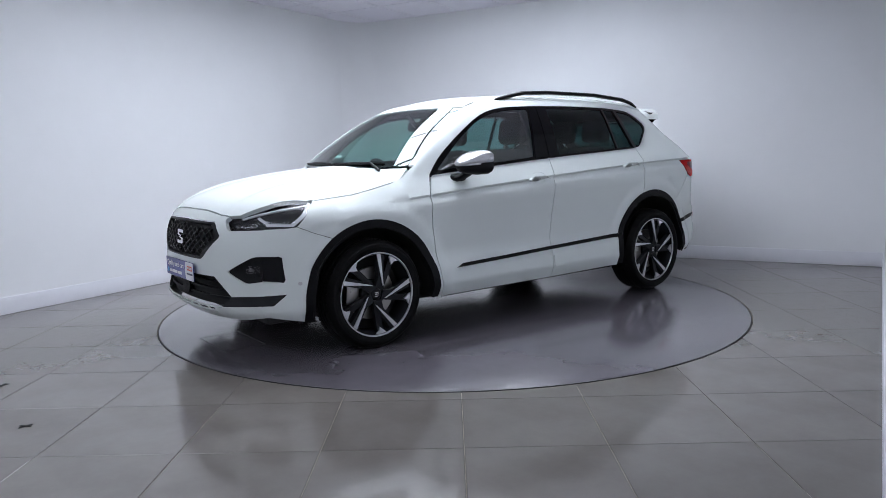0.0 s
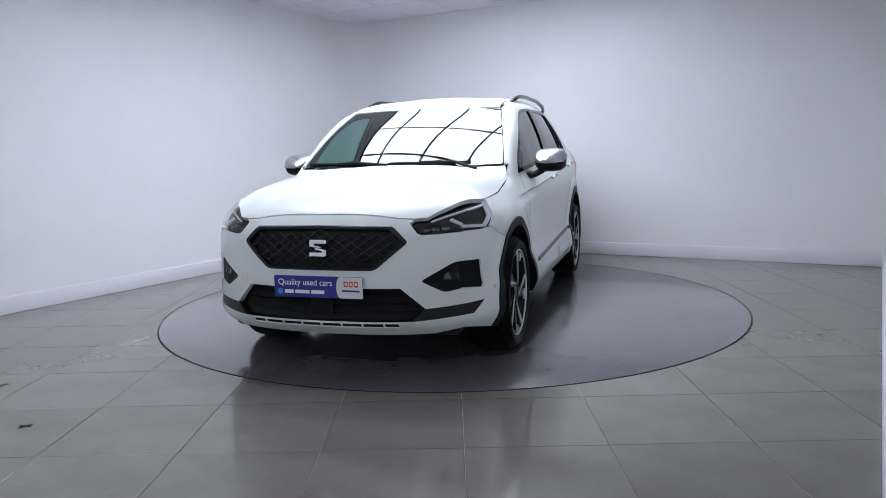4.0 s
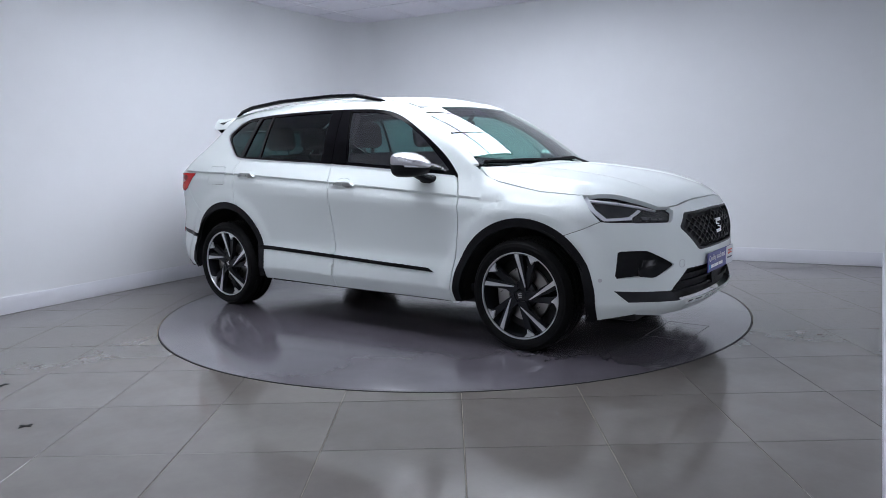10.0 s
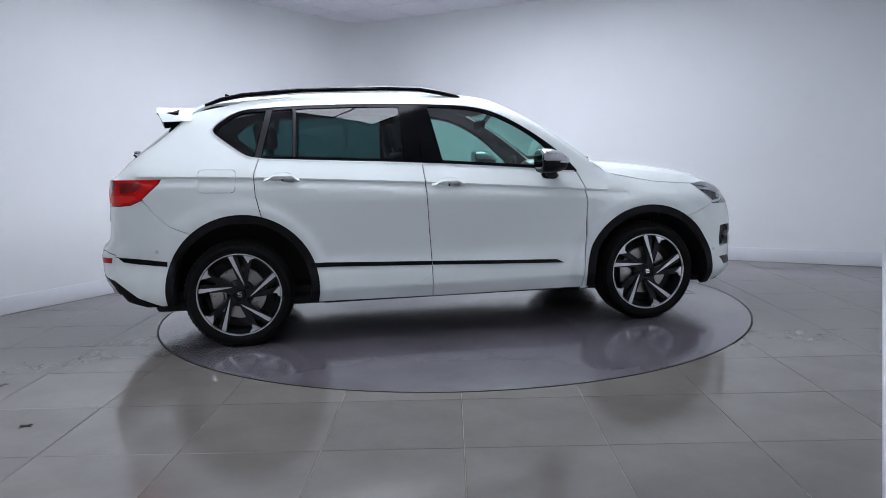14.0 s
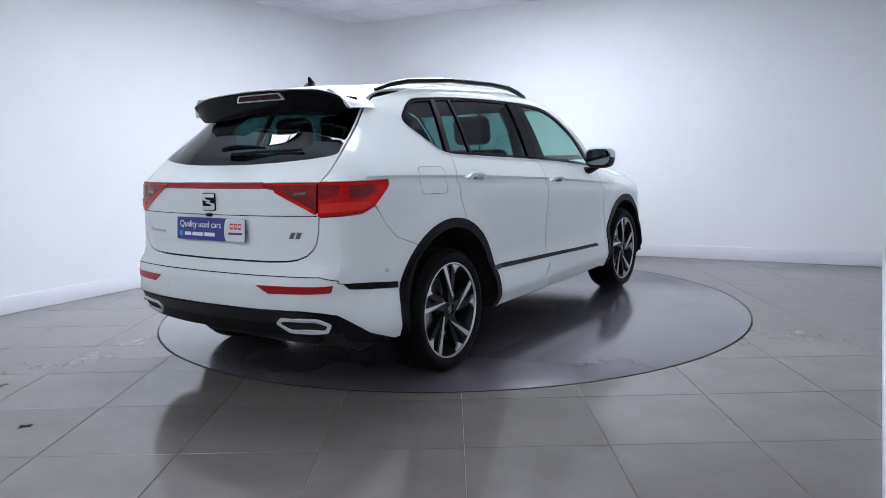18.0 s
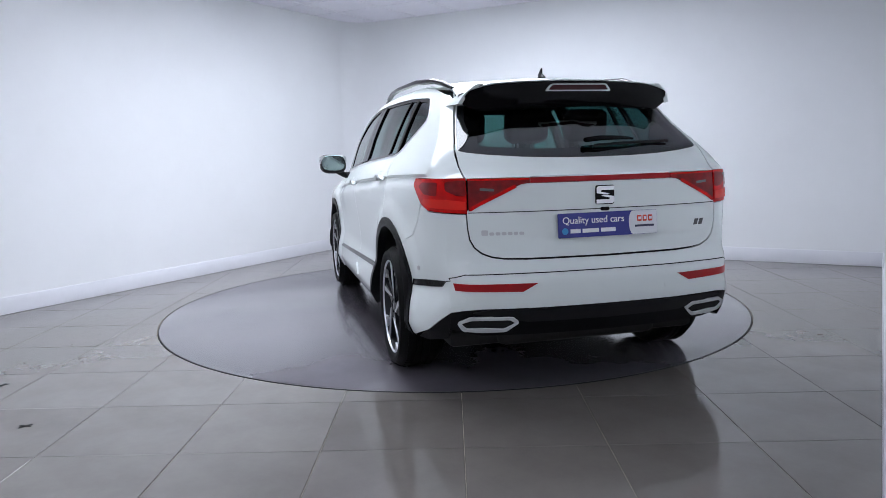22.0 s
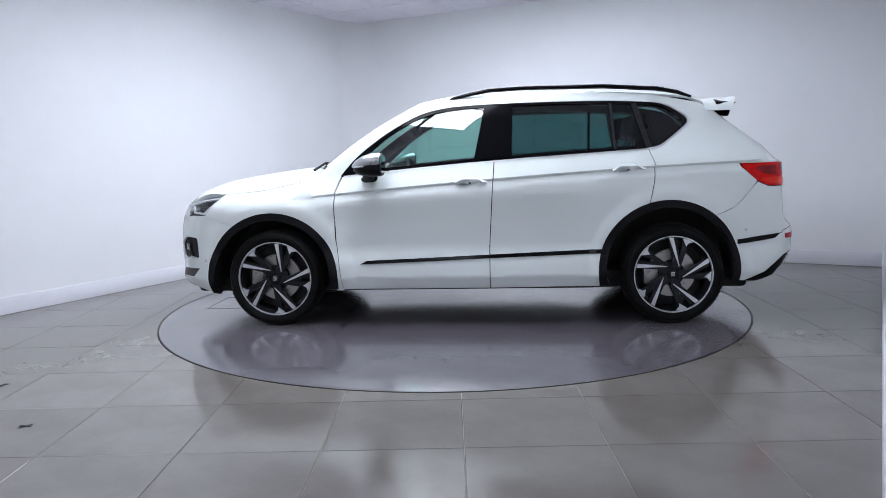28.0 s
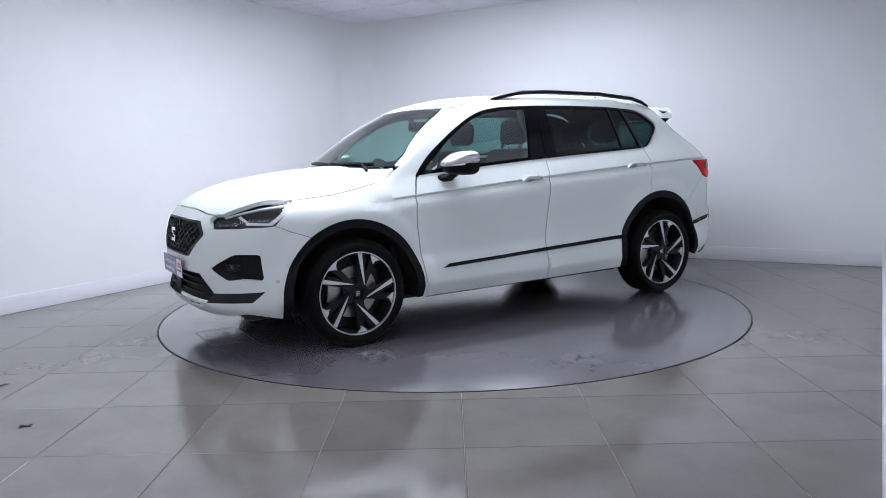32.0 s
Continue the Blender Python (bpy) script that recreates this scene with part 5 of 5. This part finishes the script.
        part("smoked_field", flip(mesh_of("smoked_field", *sheet(dk, from_back, 0.02, lift=0.0055, depth=0.001))), RED_DARK, t, "dark red field of the lamp")
        dk = rounded([(-2.085, 1.004), (-1.995, 1.012), (-1.935, 1.046), (-1.955, 1.066), (-2.085, 1.070)], 0.012)
        part("smoked_field", flip(mesh_of("smoked_field", *sheet(dk, from_side, 0.02, lift=0.0055, depth=0.001))), RED_DARK, t, "dark red field of the lamp")
        part("inner_lens", flip(mesh_of("inner_lens", *sheet(gate, from_back, 0.025, lift=0.004, depth=0.02))), RED_DARK, t, "dark red lamp lens")
        part("light_strip", flip(mesh_of("light_strip", *sheet(low_g, from_back, 0.012, lift=0.006, depth=0.002))), RED_LENS, t, "red diagonal light strip")
        part("light_strip", flip(mesh_of("light_strip", *sheet(low_b, from_back, 0.012, lift=0.007, depth=0.002))), RED_BRIGHT, t)
        part("light_strip", flip(mesh_of("light_strip", *sheet(low_s, from_side, 0.012, lift=0.007, depth=0.002))), RED_BRIGHT, t, "bright red lower light strip")
        rev = strip([(0.60, 1.035), (0.535, 1.030)], 0.012)
        part("reverse_light", flip(mesh_of("reverse_light", *sheet(rev, from_back, 0.01, lift=0.0055, depth=0.001))), GREY_METAL, t)
        top = strip([(0.655, 1.079), (0.37, 1.077)], 0.008)
        part("light_strip", flip(mesh_of("light_strip", *sheet(top, from_back, 0.01, lift=0.0055, depth=0.001))), RED_LENS, t)
    bar = [(-0.366, 1.060), (0.366, 1.060), (0.366, 1.083), (-0.366, 1.083)]
    part("light_bar", mesh_of("light_bar", *sheet(bar, from_back, 0.02, lift=0.004, depth=0.02)), REFLECTOR, car, "full-width red light bar")
    ln = [(-0.366, 1.0835), (0.366, 1.0835), (0.366, 1.088), (-0.366, 1.088)]
    part("bar_edge", mesh_of("bar_edge", *sheet(ln, from_back, 0.02, lift=0.006, depth=0.01)), CHROME, car, "thin bright strip above the light bar")
    # reflectors in the bumper
    for s in (1, -1):
        q = [(0.365, 0.597), (0.735, 0.597), (0.728, 0.563), (0.435, 0.558)]
        q = q if s > 0 else turned(q)
        part("reflector", mesh_of("reflector", *sheet(q, from_back, 0.02, lift=0.003, depth=0.006)), REFLECTOR, car, "red bumper reflector")


def build_rear_details(car):
    # dark diffuser and exhaust trims
    d = [(0.0, 0.478), (0.62, 0.475), (0.698, 0.467), (Y_BACK, 0.452), (Y_BACK, 0.36), (0.60, 0.33), (0.0, 0.33)]
    dif = d + [(-y, z) for y, z in d[::-1][1:-1]]
    part("diffuser", mesh_of("diffuser", *sheet(dif, from_back, 0.03, lift=-0.004, depth=0.05)), BLACK_PLASTIC, car, "black lower bumper and diffuser")
    e = [(0.0, 0.473), (0.60, 0.470), (0.66, 0.458), (0.40, 0.406), (0.0, 0.404)]
    band = e + [(-y, z) for y, z in e[::-1][1:-1]]
    part("diffuser_band", mesh_of("diffuser_band", *sheet(band, from_back, 0.03, lift=0.004, depth=0.02)), GREY_PLASTIC, car, "dark grey diffuser band")
    corner = [(x_back(Y_BACK, z), z) for z in (0.452, 0.43, 0.39, 0.35, 0.31)] + [(-1.97, 0.278), (-1.90, 0.284), (-2.02, 0.342)]
    both("diffuser_corner", sheet(corner, from_side, 0.02, lift=-0.004, depth=0.04), BLACK_PLASTIC, car)
    for s in (1, -1):
        ex = new("exhaust_trim")
        ex.parent = car
        o = rounded([(0.440, 0.408), (0.474, 0.438), (0.670, 0.438), (0.722, 0.408), (0.694, 0.366), (0.610, 0.358), (0.496, 0.360)], 0.012)
        c = Vector((0.582, 0.400))
        i = [(c.x + (u - c.x) * 0.88, c.y + (v - c.y) * 0.64 - (0.006 if abs(u - c.x) < 0.06 else 0.0) * -1) for u, v in o]
        if s < 0:
            o, i = turned(o), turned(i)
        part("trim", mesh_of("trim", *sheet(o, from_back, 0.015, [i], lift=0.012, depth=0.012)), LAMP_WHITE, ex, "satin silver exhaust trim")
        part("mouth", mesh_of("mouth", *sheet(o, from_back, 0.03, lift=0.0035, depth=0.0)), DARK, ex)
    # rear emblem on the tailgate, with the camera under it
    x = x_back(0.0, 0.99)
    fr = rounded([(-0.049, -0.046), (0.049, -0.046), (0.049, 0.046), (-0.049, 0.046)], 0.012)
    n = len(fr)
    V = [(a, b, 0) for a, b in fr] + [(a, b, 0.004) for a, b in fr]
    em = Matrix.Translation((x - 0.001, 0.0, 0.992)) @ FACE_BACK
    eb = part("rear_emblem", mesh_of("rear_emblem", V, [tuple(range(n - 1, -1, -1)), tuple(range(n, 2 * n))] + [(i, (i + 1) % n, (i + 1) % n + n, i + n) for i in range(n)]), BLACK_GLOSS, car, "square maker's mark in black and chrome", m=em)
    part("mark", mesh_of("mark", *emblem(0.092, 0.006), True, 25), CHROME, eb, m=pose(0, 0, 0.003))
    part("reverse_camera", rounded_box(x - 0.012, x + 0.02, -0.022, 0.022, 0.916, 0.934, 0.005, 2), BLACK_GLOSS, car)
    # badges that cannot be lettered: bars
    u = 0.60
    for w, h in ((0.030, 0.034), (0.022, 0.020), (0.022, 0.020), (0.022, 0.020), (0.022, 0.020), (0.020, 0.020), (0.022, 0.020)):
        q = rounded([(u - w, 0.818), (u, 0.818), (u, 0.818 + h * 0.75), (u - w, 0.818 + h * 0.75)], 0.006)
        part("badge_bar", mesh_of("badge_bar", *sheet(q, from_back, 0.02, lift=0.003, depth=0.003)), BADGE, car)
        u -= w + 0.006
    for a in (-0.512, -0.545):
        q = [(a, 0.818), (a - 0.022, 0.818), (a - 0.034, 0.848), (a - 0.012, 0.848)]
        part("badge_bar", mesh_of("badge_bar", *sheet(q[::-1], from_back, 0.02, lift=0.003, depth=0.003)), GREY_METAL, car)
    # wiper
    wx = lambda y, z, l: Vector(from_back(np.array([y]), np.array([z]))[0] + skin_normal(from_back(np.array([y]), np.array([z])))[0] * l)
    w = new("rear_wiper")
    w.parent = car
    part("arm", mesh_of("arm", *tube([wx(0.03, 1.232, 0.03), wx(-0.05, 1.236, 0.036), wx(-0.17, 1.240, 0.03), wx(-0.24, 1.240, 0.022)], [0.020, 0.022, 0.016, 0.009], 10, 0.6)), BLACK_GLOSS, w)
    part("blade", mesh_of("blade", *tube([wx(-0.02, 1.222, 0.008), wx(-0.2, 1.228, 0.012), wx(-0.46, 1.236, 0.008)], 0.008, 6)), BLACK_PLASTIC, w)
    # grey strip paints the tailgate crease's shade; dark strips draw the bumper shut lines
    q = strip([(-0.655, 0.926), (-0.3, 0.9265), (0.3, 0.9265), (0.655, 0.926)], 0.004)
    part("shut_line", mesh_of("shut_line", *sheet(q, from_back, 0.03, lift=0.0012, depth=0.0)), GREY_PLASTIC, car)
    q = strip([(-0.75, 0.617), (-0.69, 0.640), (-0.4, 0.643), (0.0, 0.644), (0.4, 0.643), (0.69, 0.640), (0.75, 0.617)], 0.0045)
    part("shut_line", mesh_of("shut_line", *sheet(q, from_back, 0.03, lift=0.0012, depth=0.0)), DARK, car)
    q = strip([(x_back(Y_BACK, 0.617), 0.617), (-2.16, 0.606), (-2.13, 0.600)], 0.0045)
    both("shut_line", sheet(q, from_side, 0.03, lift=0.0012, depth=0.0), DARK, car)
    for s in (1, -1):
        for y, z in ((0.70, 0.52), (0.30, 0.545)):
            c = [(s * y + 0.011 * math.cos(radians(30 * i)), z + 0.011 * math.sin(radians(30 * i))) for i in range(12)]
            part("parking_sensor", mesh_of("parking_sensor", *sheet(c, from_back, 0.02, lift=0.0015, depth=0.003)), PAINT, car)
    for x, z in ((1.905, 0.475), (-1.885, 0.635)):
        c = [(x + 0.011 * math.cos(radians(30 * i)), z + 0.011 * math.sin(radians(30 * i))) for i in range(12)]
        both("parking_sensor", sheet(c, from_side, 0.02, lift=0.002, depth=0.003), BADGE, car)
    ring = [(-0.49 + 0.024 * math.cos(radians(20 * i)), 0.545 + 0.024 * math.sin(radians(20 * i))) for i in range(18)]
    rin = [(-0.49 + 0.0215 * math.cos(radians(20 * i)), 0.545 + 0.0215 * math.sin(radians(20 * i))) for i in range(18)]
    part("tow_eye_cover", mesh_of("tow_eye_cover", *sheet(ring, from_front, 0.01, [rin], lift=0.0012, depth=0.002)), BADGE, car)


def build_cabin(car):
    """Seats, dashboard, wheel and mirror as seen through the glass."""
    def seat(name, x, y, w, rear=False):
        s = new(name)
        s.parent = car
        part("cushion", rounded_box(x - 0.25, x + 0.27, y - w, y + w, 0.55, 0.72, 0.05), SEAT, s)
        b = rounded_box(-0.06, 0.06, -w, w, 0.0, 0.60, 0.055, 4)
        part("backrest", b, SEAT, s, m=pose(x - 0.24, y, 0.64, 0, -16, 0))
        for dy in ((0.0,) if not rear else ((-0.2, 0.2) if w > 0.4 else (0.0,))):
            hr = rounded_box(-0.055, 0.055, -0.14, 0.14, 0.0, 0.20, 0.054, 5)
            part("headrest", hr, SEAT, s, m=pose(x - 0.425, y + dy, 1.255, 0, -8, 0))
            for q in (-0.05, 0.05):
                part("headrest_post", mesh_of("headrest_post", *tube([(x - 0.405, y + dy + q, 1.18), (x - 0.425, y + dy + q, 1.27)], 0.006, 6)), CHROME, s)
        return s
    seat("front_seat", 0.18, 0.37, 0.25)
    seat("front_seat", 0.18, -0.37, 0.25)
    seat("rear_seat", -0.78, 0.40, 0.25, True)
    seat("rear_seat", -0.78, -0.40, 0.25, True)
    seat("rear_seat", -0.80, 0.0, 0.145, True)
    part("cabin_floor", mesh_of("cabin_floor", *box_vf(-1.95, 1.0, -0.78, 0.78, 0.31, 0.36)), TRIM_IN, car)
    part("boot_cover", rounded_box(-1.95, -1.18, -0.66, 0.66, 1.06, 1.085, 0.01, 2), TRIM_IN, car)
    d = [(1.10, 1.02), (0.98, 1.055), (0.80, 1.065), (0.70, 1.04), (0.62, 0.96), (0.64, 0.70), (1.05, 0.60)]
    V = [(x, y, z) for y in (-0.70, 0.70) for x, z in d]
    n = len(d)
    part("dashboard", mesh_of("dashboard", V, [tuple(range(n)), tuple(range(2 * n - 1, n - 1, -1))] + [(i, i + n, (i + 1) % n + n, (i + 1) % n) for i in range(n)]), TRIM_IN, car)
    part("instrument_hood", rounded_box(0.60, 0.80, -0.53, -0.21, 1.03, 1.10, 0.03), TRIM_IN, car)
    part("screen", rounded_box(0.63, 0.66, -0.13, 0.13, 0.98, 1.13, 0.008, 2), BLACK_GLOSS, car)
    sw = new("steering_wheel")
    sw.parent = car
    sw.matrix_basis = pose(0.50, -0.37, 1.00, 0, -65, 0)
    V, Fc = [], []
    for i in range(36):
        a = 2 * math.pi * i / 36
        for q in range(8):
            b = 2 * math.pi * q / 8
            r = 0.175 + 0.016 * math.cos(b)
            V.append((r * math.cos(a), r * math.sin(a), 0.016 * math.sin(b)))
    for i in range(36):
        for q in range(8):
            Fc.append((i * 8 + q, ((i + 1) % 36) * 8 + q, ((i + 1) % 36) * 8 + (q + 1) % 8, i * 8 + (q + 1) % 8))
    part("wheel_rim", mesh_of("wheel_rim", V, Fc), TRIM_IN, sw)
    part("wheel_hub", rounded_box(-0.075, 0.055, -0.08, 0.08, -0.03, 0.02, 0.02), TRIM_IN, sw)
    for s in (1, -1):
        part("wheel_spoke", mesh_of("wheel_spoke", *tube([(0, s * 0.06, -0.005), (0, s * 0.17, 0)], 0.018, 8, 0.5)), GREY_METAL, sw)
    part("wheel_spoke", mesh_of("wheel_spoke", *tube([(-0.05, 0, -0.005), (-0.17, 0, 0)], 0.018, 8, 0.5)), GREY_METAL, sw)
    mr = rounded_box(0.385, 0.425, -0.125, 0.125, 1.375, 1.445, 0.02)
    part("cabin_mirror", mr, TRIM_IN, car, "rear-view mirror")
    part("mirror_stem", mesh_of("mirror_stem", *tube([(0.42, 0, 1.41), (0.50, 0, 1.50)], 0.018, 8)), TRIM_IN, car)
    for s in (1, -1):
        part("pillar_lining", mesh_of("pillar_lining", *tube([(-0.17, s * 0.57, 1.50), (-0.18, s * 0.645, 1.36), (-0.20, s * 0.72, 1.12)], 0.035, 8)), TRIM_IN, car)
    # windscreen wipers and scuttle
    scut = [(1.165, 0.0), (1.155, 0.25), (1.115, 0.5), (1.09, 0.60), (1.115, 0.61), (1.145, 0.5), (1.175, 0.3), (1.185, 0.0)]
    part("scuttle", mesh_of("scuttle", *sheet(scut + [(x, -y) for x, y in scut[::-1] if y > 0], from_top, 0.03, lift=-0.012, depth=0.02)), BLACK_PLASTIC, car, "black scuttle panel")
    for y0, y1 in ((-0.10, -0.68), (0.52, -0.04)):
        a, b = [], []
        for k in range(6):
            y = y0 + (y1 - y0) * k / 5
            x = 1.135 - 0.12 * (abs(y) / 0.7) ** 2 + 0.004
            a.append((x, y, z_at(x, y) + 0.003))
        w = new("wiper")
        w.parent = car
        part("blade", mesh_of("blade", *tube(a, 0.007, 6)), BLACK_PLASTIC, w)
        part("arm", mesh_of("arm", *tube([(1.15, y0 + 0.06, z_at(1.15, y0) + 0.0), (a[1][0] + 0.01, a[1][1], a[1][2] + 0.004), (a[3][0] + 0.003, a[3][1], a[3][2] + 0.005)], [0.010, 0.008, 0.006], 8)), BLACK_PLASTIC, w)


car = tagged(new("car"), "white five-door sport utility vehicle with black trim on a turntable", "car")
front_doors, rear_doors = build_body(car)
outlines = build_front(car)
build_rear(car)
build_liners(car)
build_wheels(car)
build_cladding(car)
build_windows(car)
build_window_strip(car)
build_handles(front_doors, rear_doors)
build_mirrors(car)
build_roof_things(car)
build_spoiler(car)
build_grilles(car, *outlines)
build_headlamps(car)
build_tail_lights(car)
build_rear_details(car)
build_cabin(car)
build_number_plate(car, Matrix.Translation((x_front(0.0, 0.515) + 0.012, 0.0, 0.517)) @ FACE_FRONT)
build_number_plate(car, Matrix.Translation((x_back(0.0, 0.853) - 0.010, -0.012, 0.853)) @ FACE_BACK @ pose(0, 0, 0, -5))


# ---- floor and turntable ----
def build_floor():
    # bed under the tiles, with a round opening
    V, Fc = [], []
    n = 96
    ring = [(math.cos(2 * math.pi * i / n), math.sin(2 * math.pi * i / n)) for i in range(n)]
    for r, z in ((DISC_R + 0.006, -0.03), (DISC_R + 0.006, -0.004), (14.0, -0.004)):
        V += [(r * c, r * s, z) for c, s in ring]
    for k in range(2):
        for i in range(n):
            j = (i + 1) % n
            Fc.append((k * n + i, k * n + j, (k + 1) * n + j, (k + 1) * n + i))
    floor = tagged(part("floor", mesh_of("floor", V, Fc, False), GROUT, None), "grey polished porcelain tile floor", "floor", kind="structure")
    S, X0, Y0 = 0.597, 0.032, -2.955
    g = 0.0016
    shared = None
    R = DISC_R + 0.008
    for i in range(-11, 10):
        for j in range(-7, 14):
            x0, y0 = X0 + i * S + g, Y0 + j * S + g
            x1, y1 = x0 + S - 2 * g, y0 + S - 2 * g
            mid = Vector(((x0 + x1) / 2, (y0 + y1) / 2, 0)) - CORNER
            a, b = mid.dot(ER), mid.dot(EL)
            if not (-0.5 < a < WIDE + 0.5 and -0.5 < b < DEEP + 0.5):
                continue
            cs = [(x0, y0), (x1, y0), (x1, y1), (x0, y1)]
            d = [math.hypot(*c) for c in cs]
            nx, ny = min(max(0, x0), x1), min(max(0, y0), y1)
            if max(d) <= R:
                continue
            if math.hypot(nx, ny) >= R:
                if shared is None:
                    h = S / 2 - g
                    c = 0.0015
                    v = [(-h, -h, -0.01), (h, -h, -0.01), (h, h, -0.01), (-h, h, -0.01), (-h, -h, -c), (h, -h, -c), (h, h, -c), (-h, h, -c),
                         (-h + c, -h + c, 0), (h - c, -h + c, 0), (h - c, h - c, 0), (-h + c, h - c, 0)]
                    f = [(0, 1, 5, 4), (1, 2, 6, 5), (2, 3, 7, 6), (3, 0, 4, 7), (4, 5, 9, 8), (5, 6, 10, 9), (6, 7, 11, 10), (7, 4, 8, 11), (8, 9, 10, 11)]
                    shared = mesh_of("tile", v, f, False)
                    shared.materials.append(TILE)
                ob = new("tile", shared)
                ob.parent = floor
                ob.location = ((x0 + x1) / 2, (y0 + y1) / 2, 0)
                continue
            # a tile cut by the round opening
            poly = fine(cs, 0.03)
            out = []
            for p in poly:
                r = math.hypot(*p)
                out.append(p if r >= R else None)
            keep = [p for p in out if p]
            if len(keep) < 3:
                continue
            k = next(q for q in range(len(out)) if out[q] is not None and out[q - 1] is None)
            out = out[k:] + out[:k]
            # close the cut along the circle, run by run
            loop = []
            q = 0
            while q < len(out):
                if out[q]:
                    loop.append(out[q])
                    q += 1
                    continue
                e = q
                while e < len(out) and out[e] is None:
                    e += 1
                pa, pb = loop[-1], out[e % len(out)]
                t0, t1 = math.atan2(pa[1], pa[0]), math.atan2(pb[1], pb[0])
                while t1 - t0 > math.pi:
                    t1 -= 2 * math.pi
                while t1 - t0 < -math.pi:
                    t1 += 2 * math.pi
                m = max(2, int(abs(t1 - t0) / 0.02))
                loop += [(R * math.cos(t0 + (t1 - t0) * w / m), R * math.sin(t0 + (t1 - t0) * w / m)) for w in range(0, m + 1)]
                q = e
            n2 = len(loop)
            cx, cy = (x0 + x1) / 2, (y0 + y1) / 2
            v = [(p[0] - cx, p[1] - cy, 0) for p in loop] + [(p[0] - cx, p[1] - cy, -0.01) for p in loop]
            f = [tuple(range(n2))] + [(w, w + n2, (w + 1) % n2 + n2, (w + 1) % n2) for w in range(n2)]
            ob = part("tile", mesh_of("tile", v, f, False), TILE, floor)
            ob.location = (cx, cy, 0)


def build_turntable():
    t = tagged(new("turntable"), "round grey vinyl-covered car turntable flush with the floor", "turntable")
    part("disc", mesh_of("disc", *lathe([(0.0005, -0.03), (DISC_R - 0.0065, -0.03), (DISC_R - 0.0065, 0.0015), (DISC_R - 0.008, 0.002), (0.0005, 0.002)], 128, "z"), True, 30), DISC, t)
    part("rim", mesh_of("rim", *lathe([(DISC_R - 0.0063, -0.03), (DISC_R, -0.03), (DISC_R, 0.0012), (DISC_R - 0.002, 0.0024), (DISC_R - 0.0063, 0.0024), (DISC_R - 0.0063, -0.03)], 160, "z"), True, 30), RIM, t, "thin dark metal edge")
    # narrow seams of a square service hatch in the disc
    for x0, x1, y0, y1 in ((1.713, 1.719, -0.262, 0.198), (1.984, 1.990, -0.262, 0.198), (1.719, 1.984, -0.262, -0.256), (1.719, 1.984, 0.192, 0.198)):
        part("hatch_seam", mesh_of("hatch_seam", *box_vf(x0, x1, y0, y1, -0.004, 0.0027), False), RIM, t)
    return t


def build_marks():
    """Small crosses of dark tape on the tiles."""
    for x, y, a in ((-2.004, -2.599, 20), (-2.499, -1.961, 65)):
        c = tagged(new("tape_mark"), "small dark cross of tape on the tiles", "tape mark", "tape marks on the floor")
        c.matrix_basis = pose(x, y, 0.0005, 0, 0, a)
        for b in (35, -35):
            part("strip", mesh_of("strip", *box_vf(-0.032, 0.032, -0.007, 0.007, 0, 0.0008), False), DARK, c, m=pose(0, 0, 0.0004 if b > 0 else 0.0014, 0, 0, b))


build_floor()
build_marks()
turntable = build_turntable()


def motions():
    turn = [(0.0, -141.9), (0.5, -141.6), (1.0, -139.3), (1.5, -135.6), (2.0, -130.2), (2.5, -124.5), (3.0, -118.5), (3.5, -112.7), (4.5, -100.9), (5.5, -89.0), (6.0, -82.9), (7.0, -71.1), (8.0, -59.3),
            (9.0, -47.6), (10.0, -35.9), (11.0, -24.3), (12.0, -12.6), (13.0, -0.9), (14.0, 10.8), (15.5, 28.2), (17.0, 45.6), (18.0, 57.3), (19.0, 69.1), (20.0, 81.3), (21.0, 93.2), (22.0, 105.1),
            (23.0, 117.3), (24.0, 129.4), (25.0, 141.3), (26.0, 152.9), (27.5, 170.0), (29.0, 187.0), (30.0, 198.4), (30.5, 204.0), (31.0, 208.8), (31.5, 211.7), (32.0, 212.8)]
    walk(car, [(t, pose(0, 0, 0.002, 0, 0, a) @ pose(-0.18, -0.104, 0)) for t, a in turn])
    walk(turntable, [(t, pose(0, 0, 0, 0, 0, a)) for t, a in turn])


motions()
